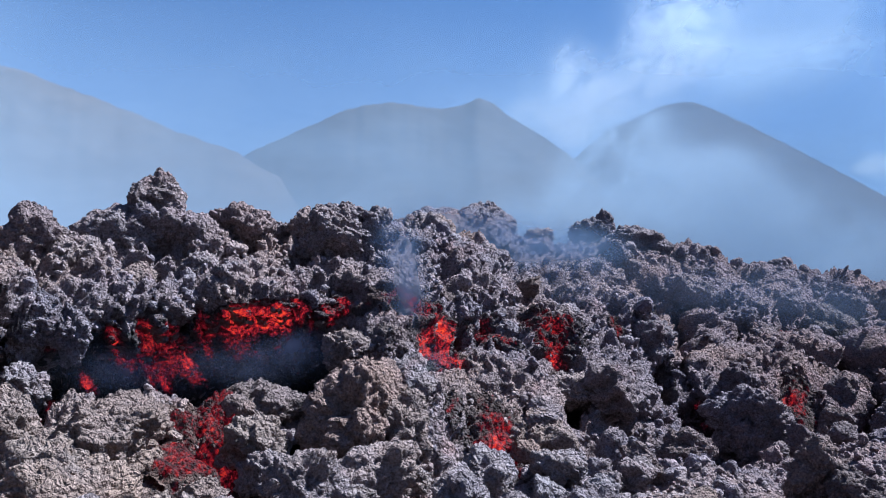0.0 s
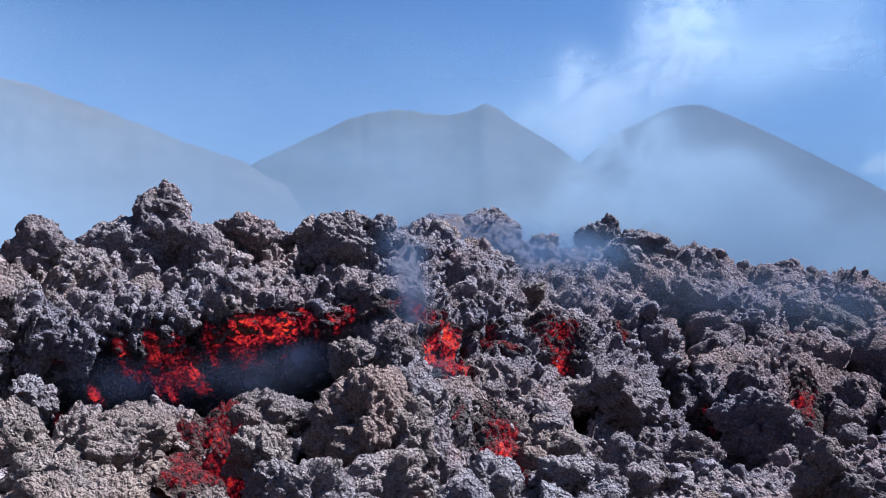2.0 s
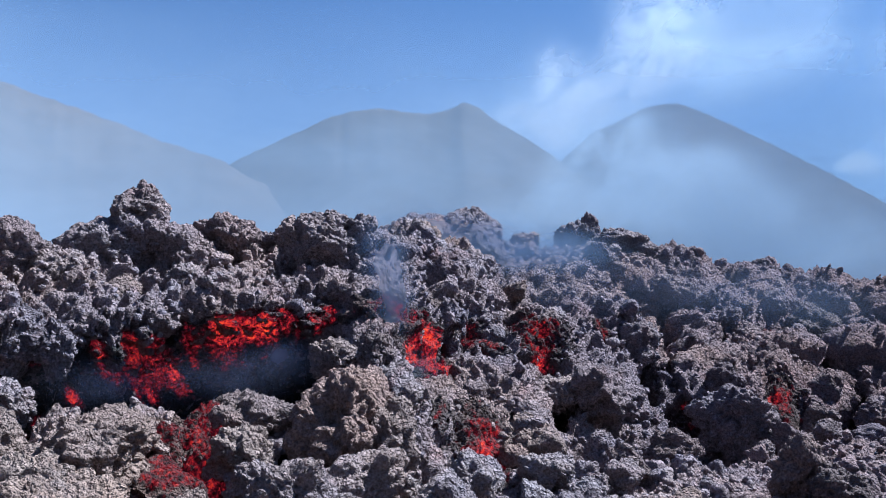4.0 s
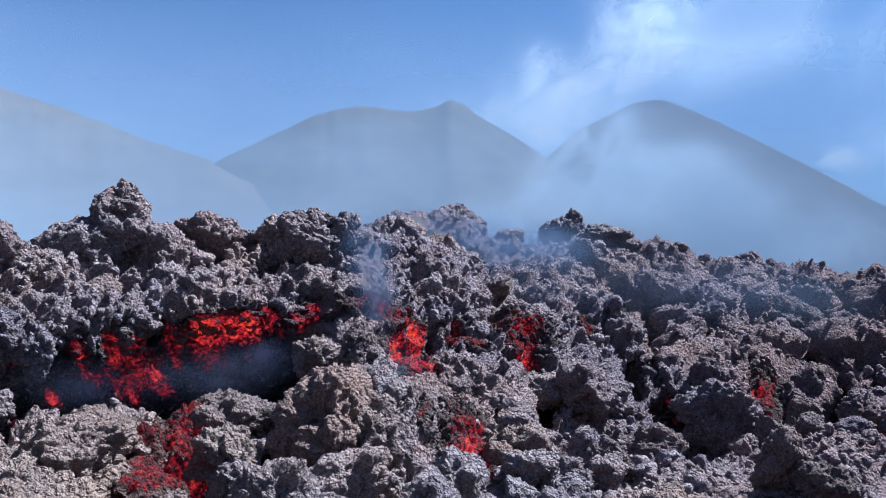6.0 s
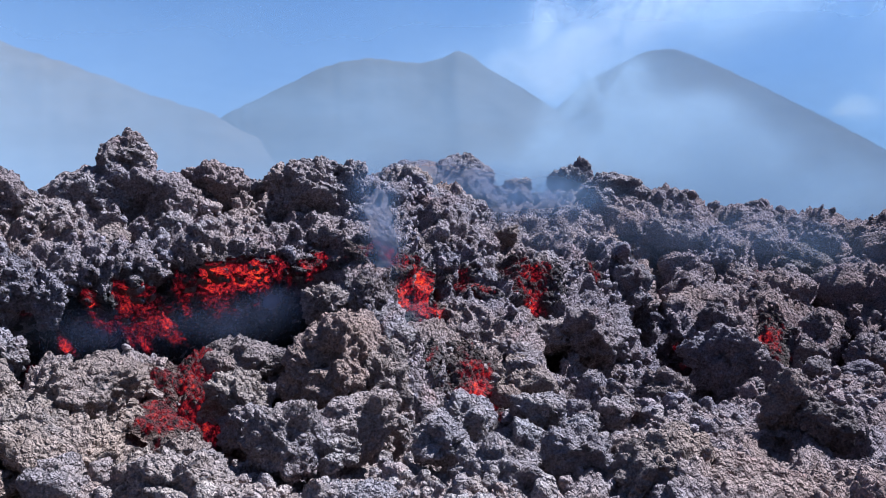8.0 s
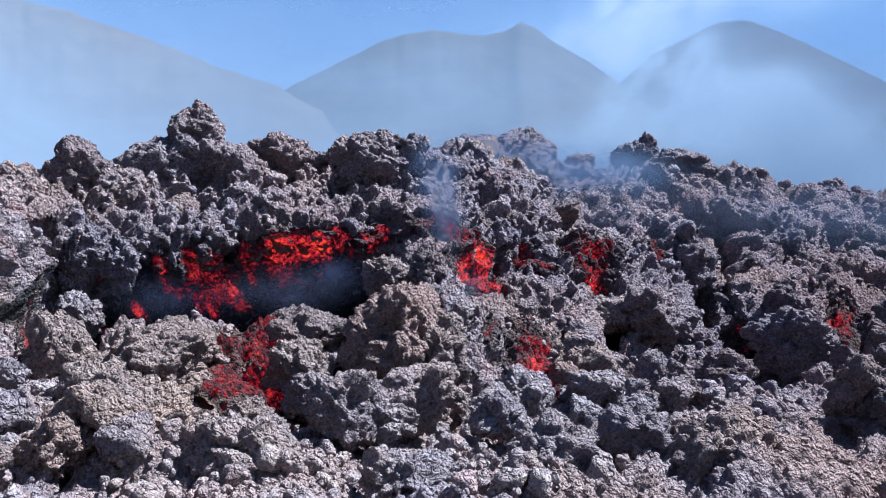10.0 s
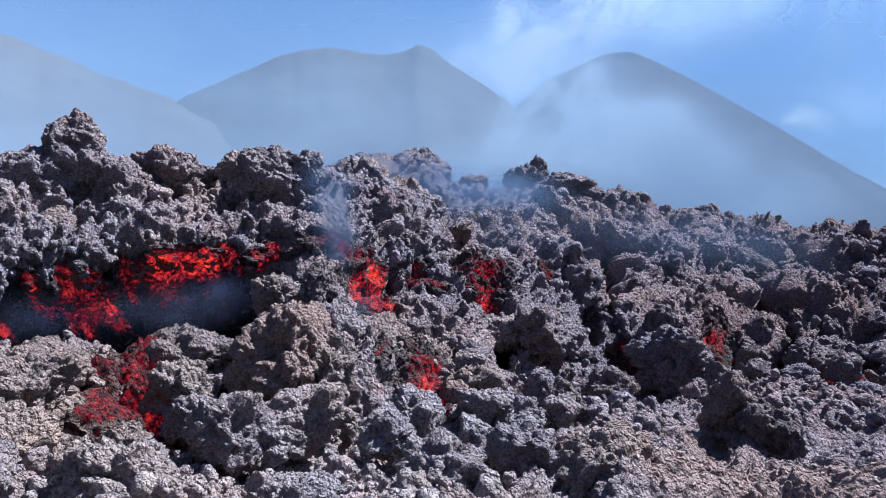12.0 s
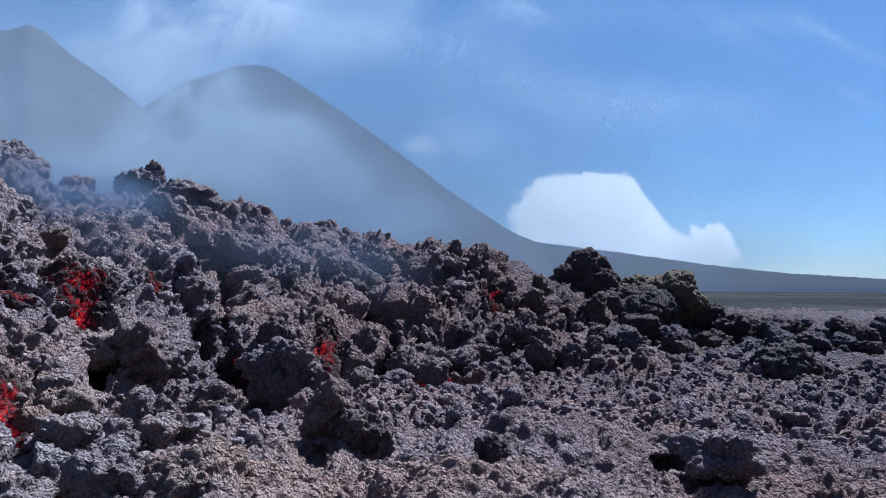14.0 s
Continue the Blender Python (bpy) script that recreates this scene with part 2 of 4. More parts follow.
# ---------------------------------------------------------------- relief of the lava field
def hash01(ix, iy, iz, k):
    """Even random numbers for whole-number cells."""
    h = ix * np.uint32(374761393) + iy * np.uint32(668265263) + iz * np.uint32(2147483647) + np.uint32((k * 1274126177) & 0xFFFFFFFF)
    h = (h ^ (h >> np.uint32(13))) * np.uint32(1274126177)
    h = (h ^ (h >> np.uint32(16))) * np.uint32(2246822519)
    return ((h ^ (h >> np.uint32(15))) & np.uint32(0xFFFFFF)).astype(np.float32) * np.float32(1 / 0x1000000)


def cells(q):
    f = np.floor(q)
    return f.astype(np.int32).astype(np.uint32), (q - f).astype(np.float32)


def lumps3(p, cell, k, keen=0.45):
    """Lumps with sharp creases between them, about 0 to 1, in space; keen: from rounded (0) to peaked (1)."""
    i, f = cells(p / cell)
    best = np.full(len(p), -1.0, np.float32)
    for a in (-1, 0, 1):
        x = i[:, 0] + np.uint32(a & 0xFFFFFFFF)
        for b in (-1, 0, 1):
            y = i[:, 1] + np.uint32(b & 0xFFFFFFFF)
            for c in (-1, 0, 1):
                z = i[:, 2] + np.uint32(c & 0xFFFFFFFF)
                h = hash01(x, y, z, k)
                h2 = (h * np.float32(157.31)) % np.float32(1)
                h3 = (h * np.float32(2741.7)) % np.float32(1)
                d = (f[:, 0] - a - h) ** 2 + (f[:, 1] - b - h2) ** 2 + (f[:, 2] - c - h3) ** 2
                top = np.float32(0.3) + np.float32(0.7) * ((h * np.float32(61.7)) % np.float32(1))
                best = np.maximum(best, top - np.float32((1 - keen) / 0.8) * d - np.float32(keen * 0.9) * np.sqrt(d))
    return best


def waves(u, v, cell, k):
    """Smooth value noise, -1 to 1."""
    u, v = u / cell, v / cell
    (iu, fu), (iv, fv) = cells(u), cells(v)
    fu, fv = fu * fu * (3 - 2 * fu), fv * fv * (3 - 2 * fv)
    zero, one = np.zeros_like(iu), np.uint32(1)
    a, b = hash01(iu, iv, zero, k), hash01(iu + one, iv, zero, k)
    c, d = hash01(iu, iv + one, zero, k), hash01(iu + one, iv + one, zero, k)
    return 2 * ((a * (1 - fu) + b * fu) * (1 - fv) + (c * (1 - fu) + d * fu) * fv) - 1


def eased(x, a, b):
    s = np.clip((x - a) / (b - a), 0, 1)
    return s * s * (3 - 2 * s)


# the flow front bends round the open ground: bearing (degrees, to the right of +y), foot, crest, crest height
BEARING = [-70, -45, -34, -24, -12, -8, -4, 5, 9, 17, 26, 33, 37, 45, 60, 90]
FOOT = [6.0, 6.3, 6.6, 6.9, 7.2, 7.3, 7.5, 8.4, 9.2, 11.0, 12.6, 14.0, 15.0, 18.0, 22.0, 26.0]
CREST = [9.0, 9.2, 9.6, 10.2, 10.9, 12.0, 14.2, 16.6, 17.4, 18.8, 19.6, 19.4, 19.6, 22.0, 26.0, 30.0]
TOP = [2.1, 2.3, 2.4, 2.6, 2.8, 2.95, 3.4, 3.1, 3.1, 2.86, 2.58, 2.2, 1.6, 0.7, 0.5, 0.45]


# dark caves and clefts between the blocks: bearing, distance, half widths across and in depth, how deep they run in
NICHES = [(-13.4, 7.44, 2.14, 0.36, 0.50), (-26.5, 6.86, 1.00, 0.44, 0.50), (-32.5, 6.13, 1.78, 0.52, 0.50), (-32.5, 8.87, 1.78, 0.14, 0.50),
          (6.1, 6.84, 0.86, 0.66, 0.50), (9.7, 6.70, 1.21, 0.71, 0.60), (1.6, 6.15, 2.86, 0.46, 0.60), (12.2, 5.57, 1.96, 0.64, 0.60),
          (21.3, 7.39, 1.61, 0.50, 0.50), (24.7, 7.85, 1.50, 0.85, 0.60), (34.1, 7.10, 1.50, 0.53, 0.50), (35.8, 10.75, 1.50, 0.70, 0.50),
          (41.8, 12.09, 0.89, 0.70, 0.40), (46.5, 7.60, 1.43, 0.39, 0.40)]
NICHES += [(11.3, 14.25, 1.14, 0.70, 0.90), (13.6, 13.21, 1.14, 1.08, 1.30), (11.9, 11.77, 1.07, 0.54, 0.80), (16.2, 10.30, 2.32, 0.85, 0.80),
           (14.5, 11.41, 1.00, 0.40, 0.60), (23.3, 15.02, 1.36, 1.06, 1.20), (5.0, 9.93, 1.21, 0.52, 0.60), (25.3, 12.85, 1.05, 1.10, 0.90),
           (17.8, 16.40, 1.43, 0.60, 0.70), (-3.0, 10.10, 1.00, 0.20, 0.50), (16.9, 14.12, 1.43, 0.40, 0.50), (25.4, 16.85, 0.79, 0.80, 0.60),
           (6.5, 15.20, 1.07, 0.45, 0.50), (37.6, 17.60, 1.30, 0.90, 0.80), (33.5, 17.63, 0.89, 0.70, 0.60), (26.4, 16.59, 0.79, 0.68, 0.60)]


# glowing cracks: bearing, distance, half widths across and in depth
HOT_SPOTS = [(-4.4, 10.02, 2.00, 0.22), (-27.1, 9.12, 0.60, 0.05), (-28.5, 8.91, 0.85, 0.04), (-23.2, 9.14, 0.50, 0.04), (-22.0, 9.27, 0.55, 0.05), (-30.7, 8.74, 0.60, 0.05),
             (-35.1, 8.08, 1.20, 0.19), (-5.5, 9.71, 1.50, 0.45), (-3.7, 9.75, 1.60, 0.24), (4.2, 11.01, 0.80, 0.14), (0.1, 8.45, 1.20, 0.30)]
DULL_SPOTS = [(3.9, 11.30, 1.90, 0.28), (-1.0, 10.55, 1.30, 0.20), (-30.7, 8.98, 0.70, 0.05), (-24.4, 9.11, 0.85, 0.06), (-19.8, 8.05, 1.71, 0.55), (-21.8, 7.40, 3.40, 0.50), (-22.3, 6.95, 2.10, 0.32),
              (-19.2, 7.33, 1.10, 0.20), (-25.7, 7.38, 1.00, 0.30), (-30.9, 7.54, 1.00, 0.14), (-32.6, 7.42, 0.64, 0.12), (-7.0, 9.68, 1.50, 0.18),
              (3.8, 10.98, 1.80, 0.28), (0.2, 10.38, 1.10, 0.18), (10.3, 13.21, 0.95, 0.36), (8.3, 11.92, 0.50, 0.19), (0.0, 8.45, 2.43, 0.58),
              (-3.9, 8.38, 0.60, 0.18), (20.8, 12.60, 1.07, 0.40), (20.3, 14.74, 0.54, 0.22), (15.1, 11.66, 0.54, 0.16), (32.4, 16.20, 0.79, 0.31),
              (28.0, 13.03, 1.78, 0.60)]
# melt bared along the hot wall: from bearing to bearing, from share to share of the way up
HOT_BAND, DULL_BAND = (-21.5, -9.5, 0.71, 0.80), (-30.0, -11.0, 0.66, 0.775)


def base_height(th, r):
    """The flow's height without its clinker, at a bearing in degrees and a distance."""
    foot, crest, top = np.interp(th, BEARING, FOOT), np.interp(th, BEARING, CREST), np.interp(th, BEARING, TOP)
    s = np.clip((r - foot) / (crest - foot), 0, 1)
    up = np.where(s < 1, s * (1 + 0.25 * np.sin(s * math.pi)) , 1.0)
    # to the left: a low bank of blocks, a hollow behind it and a steep hot wall
    left = eased(th, -40, -32) * (1 - eased(th, -13.0, -6.5))
    up = up * (1 - left) + left * np.interp(s, [0, 0.1, 0.36, 0.5, 0.63, 0.74, 0.86, 1], [0, 0.12, 0.24, 0.15, 0.19, 0.62, 0.79, 1])
    h = 0.08 + (top - 0.08) * up
    # behind the crest the flow runs on, sinking slowly
    h = h - np.clip(r - crest, 0, 100) * 0.035
    # hot channel in the middle
    mid = np.exp(-((th + 3.5) / 2.6) ** 2) * np.exp(-((r - 9.6) / 0.5) ** 2)
    h = h - 0.55 * mid
    h = h - 0.35 * np.exp(-((th - 4.0) / 1.6) ** 2) * np.exp(-((r - 10.6) / 0.5) ** 2)
    return np.maximum(h, -0.05)


def flow_point(th, r):
    """The flow's surface without its clinker (n x 3): a sheet that folds back into caves and under the overhang of the hot wall."""
    foot, crest = np.interp(th, BEARING, FOOT), np.interp(th, BEARING, CREST)
    s = (r - foot) / (crest - foot)
    left = eased(th, -40, -33) * (1 - eased(th, -12.0, -7.5))
    reach = r + left * (0.55 * np.exp(-((s - 0.62) / 0.10) ** 2) - 0.15 * np.exp(-((s - 0.82) / 0.06) ** 2))
    h = base_height(th, r)
    for a, d, wide, deep, depth in NICHES:
        g = np.exp(-(((th - a) / wide) ** 2 + ((r - d) / deep) ** 2) ** 1.5)
        reach = reach + depth * g
        h = h - 0.40 * depth * g
    a = np.radians(th)
    return np.stack([reach * np.sin(a), reach * np.cos(a), h], -1)


def broad(l):
    """Lumps with broad tops and deep clefts between."""
    return 1 - np.exp(-1.5 * np.clip(l + 0.4, 0, None))


def lava_surface(th, r):
    """Places on the clinkered surface (n x 3) and how high above its creases each lies."""
    e = 0.06
    dt = np.degrees(e / r)
    q = flow_point(th, r)
    up = np.cross(flow_point(th + dt, r) - flow_point(th - dt, r), flow_point(th, r + e) - flow_point(th, r - e))
    up = up / np.maximum(np.linalg.norm(up, axis=1), 1e-9)[:, None]
    x, y, h = q.T
    flat = q
    for size, much, k in ((0.6, 0.22, 11), (0.17, 0.06, 14), (0.07, 0.02, 17)):
        q = q + much * np.stack([waves(x, y + h, size, k), waves(x, y - h, size, k + 1), waves(x + h, y, size, k + 2)], -1)
    rough = 1.0 + 0.55 * waves(x, y + h, 2.3, 71)
    knobs = 1.0 + 0.7 * waves(x, y - h, 1.4, 72)
    calm = 0.72 + 0.28 * eased(h, 0.15, 0.9)
    foot, crest = np.interp(th, BEARING, FOOT), np.interp(th, BEARING, CREST)
    level = 1 - 0.55 * eased(r, crest - 1.3, crest - 0.3)
    # the hot trough to the left is smoother
    s = (r - foot) / (crest - foot)
    calm = calm * (1 - 0.6 * eased(th, -38, -32) * (1 - eased(th, -13, -9)) * eased(s, 0.36, 0.46) * (1 - eased(s, 0.68, 0.76)))
    # each finer roughness grows on the relief of the coarser ones
    l1 = lumps3(q, 1.25, 21, 0.2)
    l2 = lumps3(q + 0.15 * l1[:, None], 0.52, 31, 0.35)
    d = calm * (0.50 * l1 * level + 0.40 * broad(l2) * rough)
    l3 = lumps3(q + up * d[:, None], 0.22, 41, 0.25)
    # the heaped front is more broken up than the rubble at its foot
    heaped = 0.85 + 0.55 * eased(h, 0.25, 0.9)
    d = d + calm * 0.22 * heaped * broad(l3) * knobs
    d = d + 0.09 * heaped * lumps3(q + up * d[:, None], 0.12, 51, 0.1)
    d = d + 0.04 * lumps3(q + up * d[:, None], 0.055, 61, 0.1) - 0.40 - 0.04 * heaped
    # the flow's edges dip under the ash
    d = d - 0.9 * (1 - eased(r, 3.9, 4.4)) - 0.9 * eased(np.abs(th - 10), 108, 119)
    creases = 0.5 * l1 + 0.35 * l2 + 0.15 * l3
    return flat + up * d[:, None], creases


def molten_share(th, r):
    """1 where melt has taken the clinker's place, else 0."""
    share = np.zeros_like(th)
    for a, d, wide, deep in HOT_SPOTS + DULL_SPOTS:
        share = np.maximum(share, 1 - eased(np.hypot((th - a) / wide, (r - d) / deep), 0.95, 1.2))
    foot, crest = np.interp(th, BEARING, FOOT), np.interp(th, BEARING, CREST)
    s = (r - foot) / (crest - foot)
    for a0, a1, s0, s1 in (HOT_BAND, DULL_BAND):
        share = np.maximum(share, eased(th, a0, a0 + 1) * (1 - eased(th, a1 - 1, a1)) * eased(s, s0, s0 + 0.02) * (1 - eased(s, s1 - 0.03, s1)))
    return share


# ---------------------------------------------------------------- mesh helpers
def mesh_from(name, verts, quads, mat, smooth=True):
    """A mesh from arrays of vertices and of quads or triangles."""
    me = bpy.data.meshes.new(name)
    n, k = quads.shape
    me.vertices.add(len(verts))
    me.vertices.foreach_set("co", np.ascontiguousarray(verts, dtype=np.float32).ravel())
    me.loops.add(n * k)
    me.loops.foreach_set("vertex_index", np.ascontiguousarray(quads, dtype=np.int32).ravel())
    me.polygons.add(n)
    me.polygons.foreach_set("loop_start", np.arange(0, n * k, k, dtype=np.int32))
    me.polygons.foreach_set("loop_total", np.full(n, k, dtype=np.int32))
    me.update(calc_edges=True)
    me.polygons.foreach_set("use_smooth", np.full(n, smooth))
    me.materials.append(mat)
    return me


def grid_quads(rows, cols):
    i = np.arange(rows * cols).reshape(rows, cols)
    return np.stack([i[:-1, :-1], i[:-1, 1:], i[1:, 1:], i[1:, :-1]], -1).reshape(-1, 4)


def icosphere(level):
    bm = bmesh.new()
    bmesh.ops.create_icosphere(bm, subdivisions=level, radius=1.0)
    bm.verts.ensure_lookup_table()
    v = np.array([p.co[:] for p in bm.verts])
    f = np.array([[p.index for p in q.verts] for q in bm.faces])
    bm.free()
    return v, f


SPHERES = {k: icosphere(k) for k in (2, 3, 4, 5, 6)}


# ---------------------------------------------------------------- ground, plain and cones
def ground_height(x, y):
    """Gently uneven ash plain, pressed down under the flow; behind the viewer an added, unseen rise blocks low sky
    light.
    """
    r = np.hypot(x, y)
    # the climb for y below -9 is added to deepen shade on the front
    return -0.12 + 0.10 * waves(x, y, 9.0, 5) * eased(r, 6, 30) + 2.0 * waves(x, y, 120.0, 6) * eased(r, 60, 400) + 0.6 * np.clip(-y - 9, 0, 260) * eased(-y, 9, 40) \
        - 0.4 * eased(r, 4.1, 5.2) * (1 - eased(r, 50, 62)) * eased(y, -1.0, 2.0)


def build_ground():
    radii = np.concatenate([[0.01], np.geomspace(0.6, 4600, 150)])
    ang = np.linspace(0, 2 * math.pi, 181)
    rr, aa = np.meshgrid(radii, ang, indexing="ij")
    x, y = rr * np.sin(aa), rr * np.cos(aa)
    z = ground_height(x, y)
    ob = new("ground", mesh_from("ground", np.stack([x, y, z], -1).reshape(-1, 3), grid_quads(*rr.shape), m_ground))
    return tagged(ob, "dark volcanic ash ground running to the horizon", "ground", kind="structure")


def mountain(name, label, ridge, y0, half, mat, seed, foot=-6.0):
    """A cone or ridge: a skyline of (x, height) with ashy, gullied slopes falling off before and behind it."""
    px, pz = np.array(ridge, float).T
    xs = np.linspace(px[0], px[-1], 220)
    zs = np.interp(xs, px, pz)
    zs[1:-1] = 0.25 * zs[:-2] + 0.5 * zs[1:-1] + 0.25 * zs[2:]
    zs = zs + 1.6 * waves(xs, xs * 0, 14.0, seed + 5) + 1.0 * waves(xs, xs * 0, 5.0, seed + 6)
    t = np.concatenate([np.linspace(-1, 0, 70), np.linspace(0, 1, 20)[1:]])
    tt, xx = np.meshgrid(t, xs, indexing="ij")
    top = np.broadcast_to(zs, tt.shape)
    fall = np.abs(tt)
    z = foot + (top - foot) * (1 - fall) ** 1.12
    gully = waves(xx + 60 * tt, tt * 200, 46.0, seed) * 0.5 + waves(xx, tt * 300, 17.0, seed + 1) * 0.25
    z = z + gully * 9.0 * np.sin(np.clip(fall * 3.0, 0, 1) * math.pi / 2) * (1 - fall)
    k = 1 + tt * half / y0
    ob = new(name, mesh_from(name, np.stack([xx * k, y0 * k, z], -1).reshape(-1, 3), grid_quads(*tt.shape), mat))
    return tagged(ob, label, "mountain", kind="structure")


build_ground()
mountain("cone_west", "broad ash-grey volcanic slope half hidden in haze",
         [(-1400, 380), (-981, 441), (-850, 417), (-745, 370), (-669, 350), (-585, 318), (-486, 280), (-421, 252), (-357, 231), (-269, 180), (-175, 111), (-60, 20), (0, -6)], 1000, 620, m_west, 301)
mountain("cone_middle", "twin-topped ash cone with a rounded and a pointed summit",
         [(-760, -6), (-575, 152), (-474, 226), (-390, 276), (-325, 305), (-260, 334), (-214, 348), (-158, 352), (-103, 343), (-66, 342), (-39, 352),
          (-21, 359), (-1, 350), (16, 335), (61, 307), (114, 269), (167, 222), (236, 149), (380, -6)], 1200, 640, m_cone, 311)
mountain("cone_east", "smooth grey ash cone with a broken summit crater",
         [(-143, -8), (30, 187), (98, 265), (176, 336), (220, 374), (288, 404), (343, 430), (393, 434), (463, 404), (574, 345), (705, 271), (818, 202),
          (977, 121), (1065, 84), (1236, 31), (1330, -8)], 1500, 700, m_cone, 321)
mountain("ridge_far", "long low lava ridge running down to the horizon",
         [(200, 240), (485, 225), (769, 171), (1107, 136), (1188, 111), (1485, 91), (1812, 63), (2216, 39), (2734, 25), (3420, 5), (3800, -6)], 1700, 900, m_plain, 331)

# ---------------------------------------------------------------- the lava field
def build_lava_field():
    th = np.linspace(-40, 62, 801)
    fine = np.geomspace(3.9, 64, 1400)
    rows = 800
    ff, tt = np.meshgrid(fine, th[::4], indexing="ij")
    base = flow_point(tt.ravel(), ff.ravel()).reshape(*ff.shape, 3)
    crest = np.interp(tt, BEARING, CREST)
    # rows lie closer together where the front is steep and in the rubble at its foot, wider apart behind the crest
    step = np.linalg.norm(np.gradient(base, axis=0), axis=2) / ff * (2.4 - 1.4 * eased(ff, 6.0, 9.5)) * (1 - 0.6 * eased(ff, 20, 30))
    step = step * (1 - 0.88 * eased(ff, crest + 0.6, crest + 1.8) * (1 - eased(tt, 28, 46)))
    along = np.cumsum(step, axis=0)
    r = np.stack([np.interp(np.linspace(0, along[-1, c], rows), along[:, c], fine) for c in range(ff.shape[1])], -1)
    r = np.stack([np.interp(th, th[::4], line) for line in r])
    tt = np.broadcast_to(th, r.shape)
    p, _ = lava_surface(tt.ravel(), r.ravel())
    a = np.radians(tt.ravel())
    p = p + (0.09 * molten_share(tt.ravel(), r.ravel()))[:, None] * np.stack([np.sin(a), np.cos(a), np.full(len(a), -0.7)], -1)
    ob = new("lava_field", mesh_from("lava_field", p, grid_quads(*r.shape), m_rock))
    tagged(ob, "rough grey-brown clinker surface of a fresh lava flow", "lava field", kind="structure")
    # the flow runs on to both sides, out of sight
    for name, a, b in (("lava_field_west", -110, -40), ("lava_field_east", 62, 130)):
        rr, tt = np.meshgrid(np.geomspace(3.9, 64, 170), np.linspace(a, b, 150), indexing="ij")
        p, _ = lava_surface(tt.ravel(), rr.ravel())
        ob = new(name, mesh_from(name, p, grid_quads(*rr.shape), m_rock))
        tagged(ob, "grey clinker of the lava flow running on sideways", "lava field", kind="structure")


build_lava_field()


def rock_shape(seed, level, size=(1, 1, 1), coarse=0.75, keen=1.0, cuts=10, bite=0.85, rough=1.0):
    """A knobbly block of clinker: a lumpy ball cut by a few rough planes, then roughened at three sizes."""
    v, f = SPHERES[level]
    rng = np.random.RandomState(seed)
    p = v.copy()
    for _ in range(cuts):
        n = rng.normal(size=3)
        n /= np.linalg.norm(n)
        over = p @ n - (0.62 + 0.25 * rng.rand())
        p -= np.outer(np.clip(over, 0, None) * bite, n)
    q = p + rng.rand(3) * 50
    s = np.array(size, float)
    m = s.mean()
    shift = rng.rand(3) * 50
    d = 0.42 * lumps3(q, coarse, 3) * keen - 0.18
    p = p * (1 + d[:, None])
    n = v / np.linalg.norm(v, axis=1)[:, None]
    g = min(1.0, m * 2.2)
    t = p * s + shift
    for size, much, k in ((0.2 * g, 0.07 * g, 23), (0.07, 0.025, 26)):
        t = t + much * np.stack([waves(t[:, 0], t[:, 1] + t[:, 2], size, k), waves(t[:, 1], t[:, 0] - t[:, 2], size, k + 1), waves(t[:, 2] + t[:, 0], t[:, 1], size, k + 2)], -1)
    fine = rough * 0.17 * g * broad(lumps3(t, 0.27 * g, 7, 0.25))
    fine = fine + rough * 0.09 * g * lumps3(t + n * fine[:, None], 0.13 * g, 13, 0.2)
    if level > 3:
        fine = fine + rough * 0.04 * lumps3(t + n * fine[:, None], 0.055, 17, 0.2)
    return p * s + n * (fine - 0.13 * g)[:, None], f


def rock_mesh(name, at, size, turn, mat, level, seed):
    v, f = rock_shape(seed, level, size, 0.75, 0.75, 12, 0.85, 0.9) if mat == m_crest else rock_shape(seed, level, size)
    if name == "pinnacle":
        up = np.clip(v[:, 2] / size[2], -1, 1)
        v[:, :2] *= (1.0 - 0.38 * up)[:, None]
    ob = new(name, mesh_from(name, v, f, mat))
    ob.matrix_world = pose(*at, 0, 0, turn)
    return ob


def rock_thing(name, at, size, turn, mat, level, seed, label):
    return tagged(rock_mesh(name, at, size, turn, mat, level, seed), label, "lava rock", group="large blocks on the lava flow")


def outcrop(label, rocks):
    """A mass of clinker welded together: lobes, slabs and pinnacles as parts."""
    foot = Vector(rocks[0][1])
    top = tagged(new("lava_outcrop"), label, "lava outcrop", group="outcrops on the lava flow")
    top.location = foot
    top.empty_display_size = 0.1
    for name, at, *rest in rocks:
        ob = rock_mesh(name, Vector(at) - foot, *rest)
        ob.parent = top
    return top


outcrop('high brown clinker outcrop with a jagged pinnacle on the crest', [
    ('lobe', (-4.58, 9.03, 2.77), (0.53, 0.46, 0.45), 26, m_crest, 5, 107),
    ('lobe', (-3.95, 9.49, 2.81), (0.51, 0.44, 0.44), 22, m_crest, 5, 114),
    ('lobe', (-4.26, 9.28, 2.88), (0.48, 0.41, 0.43), 24, m_crest, 5, 110),
    ('lobe', (-4.29, 9.24, 3.14), (0.46, 0.38, 0.33), 24, m_crest, 5, 121),
    ('pinnacle', (-4.22, 9.23, 3.37), (0.31, 0.25, 0.27), 25, m_crest, 5, 128),
    ('lobe', (-3.69, 9.43, 2.66), (0.30, 0.25, 0.30), 26, m_crest, 5, 135)])
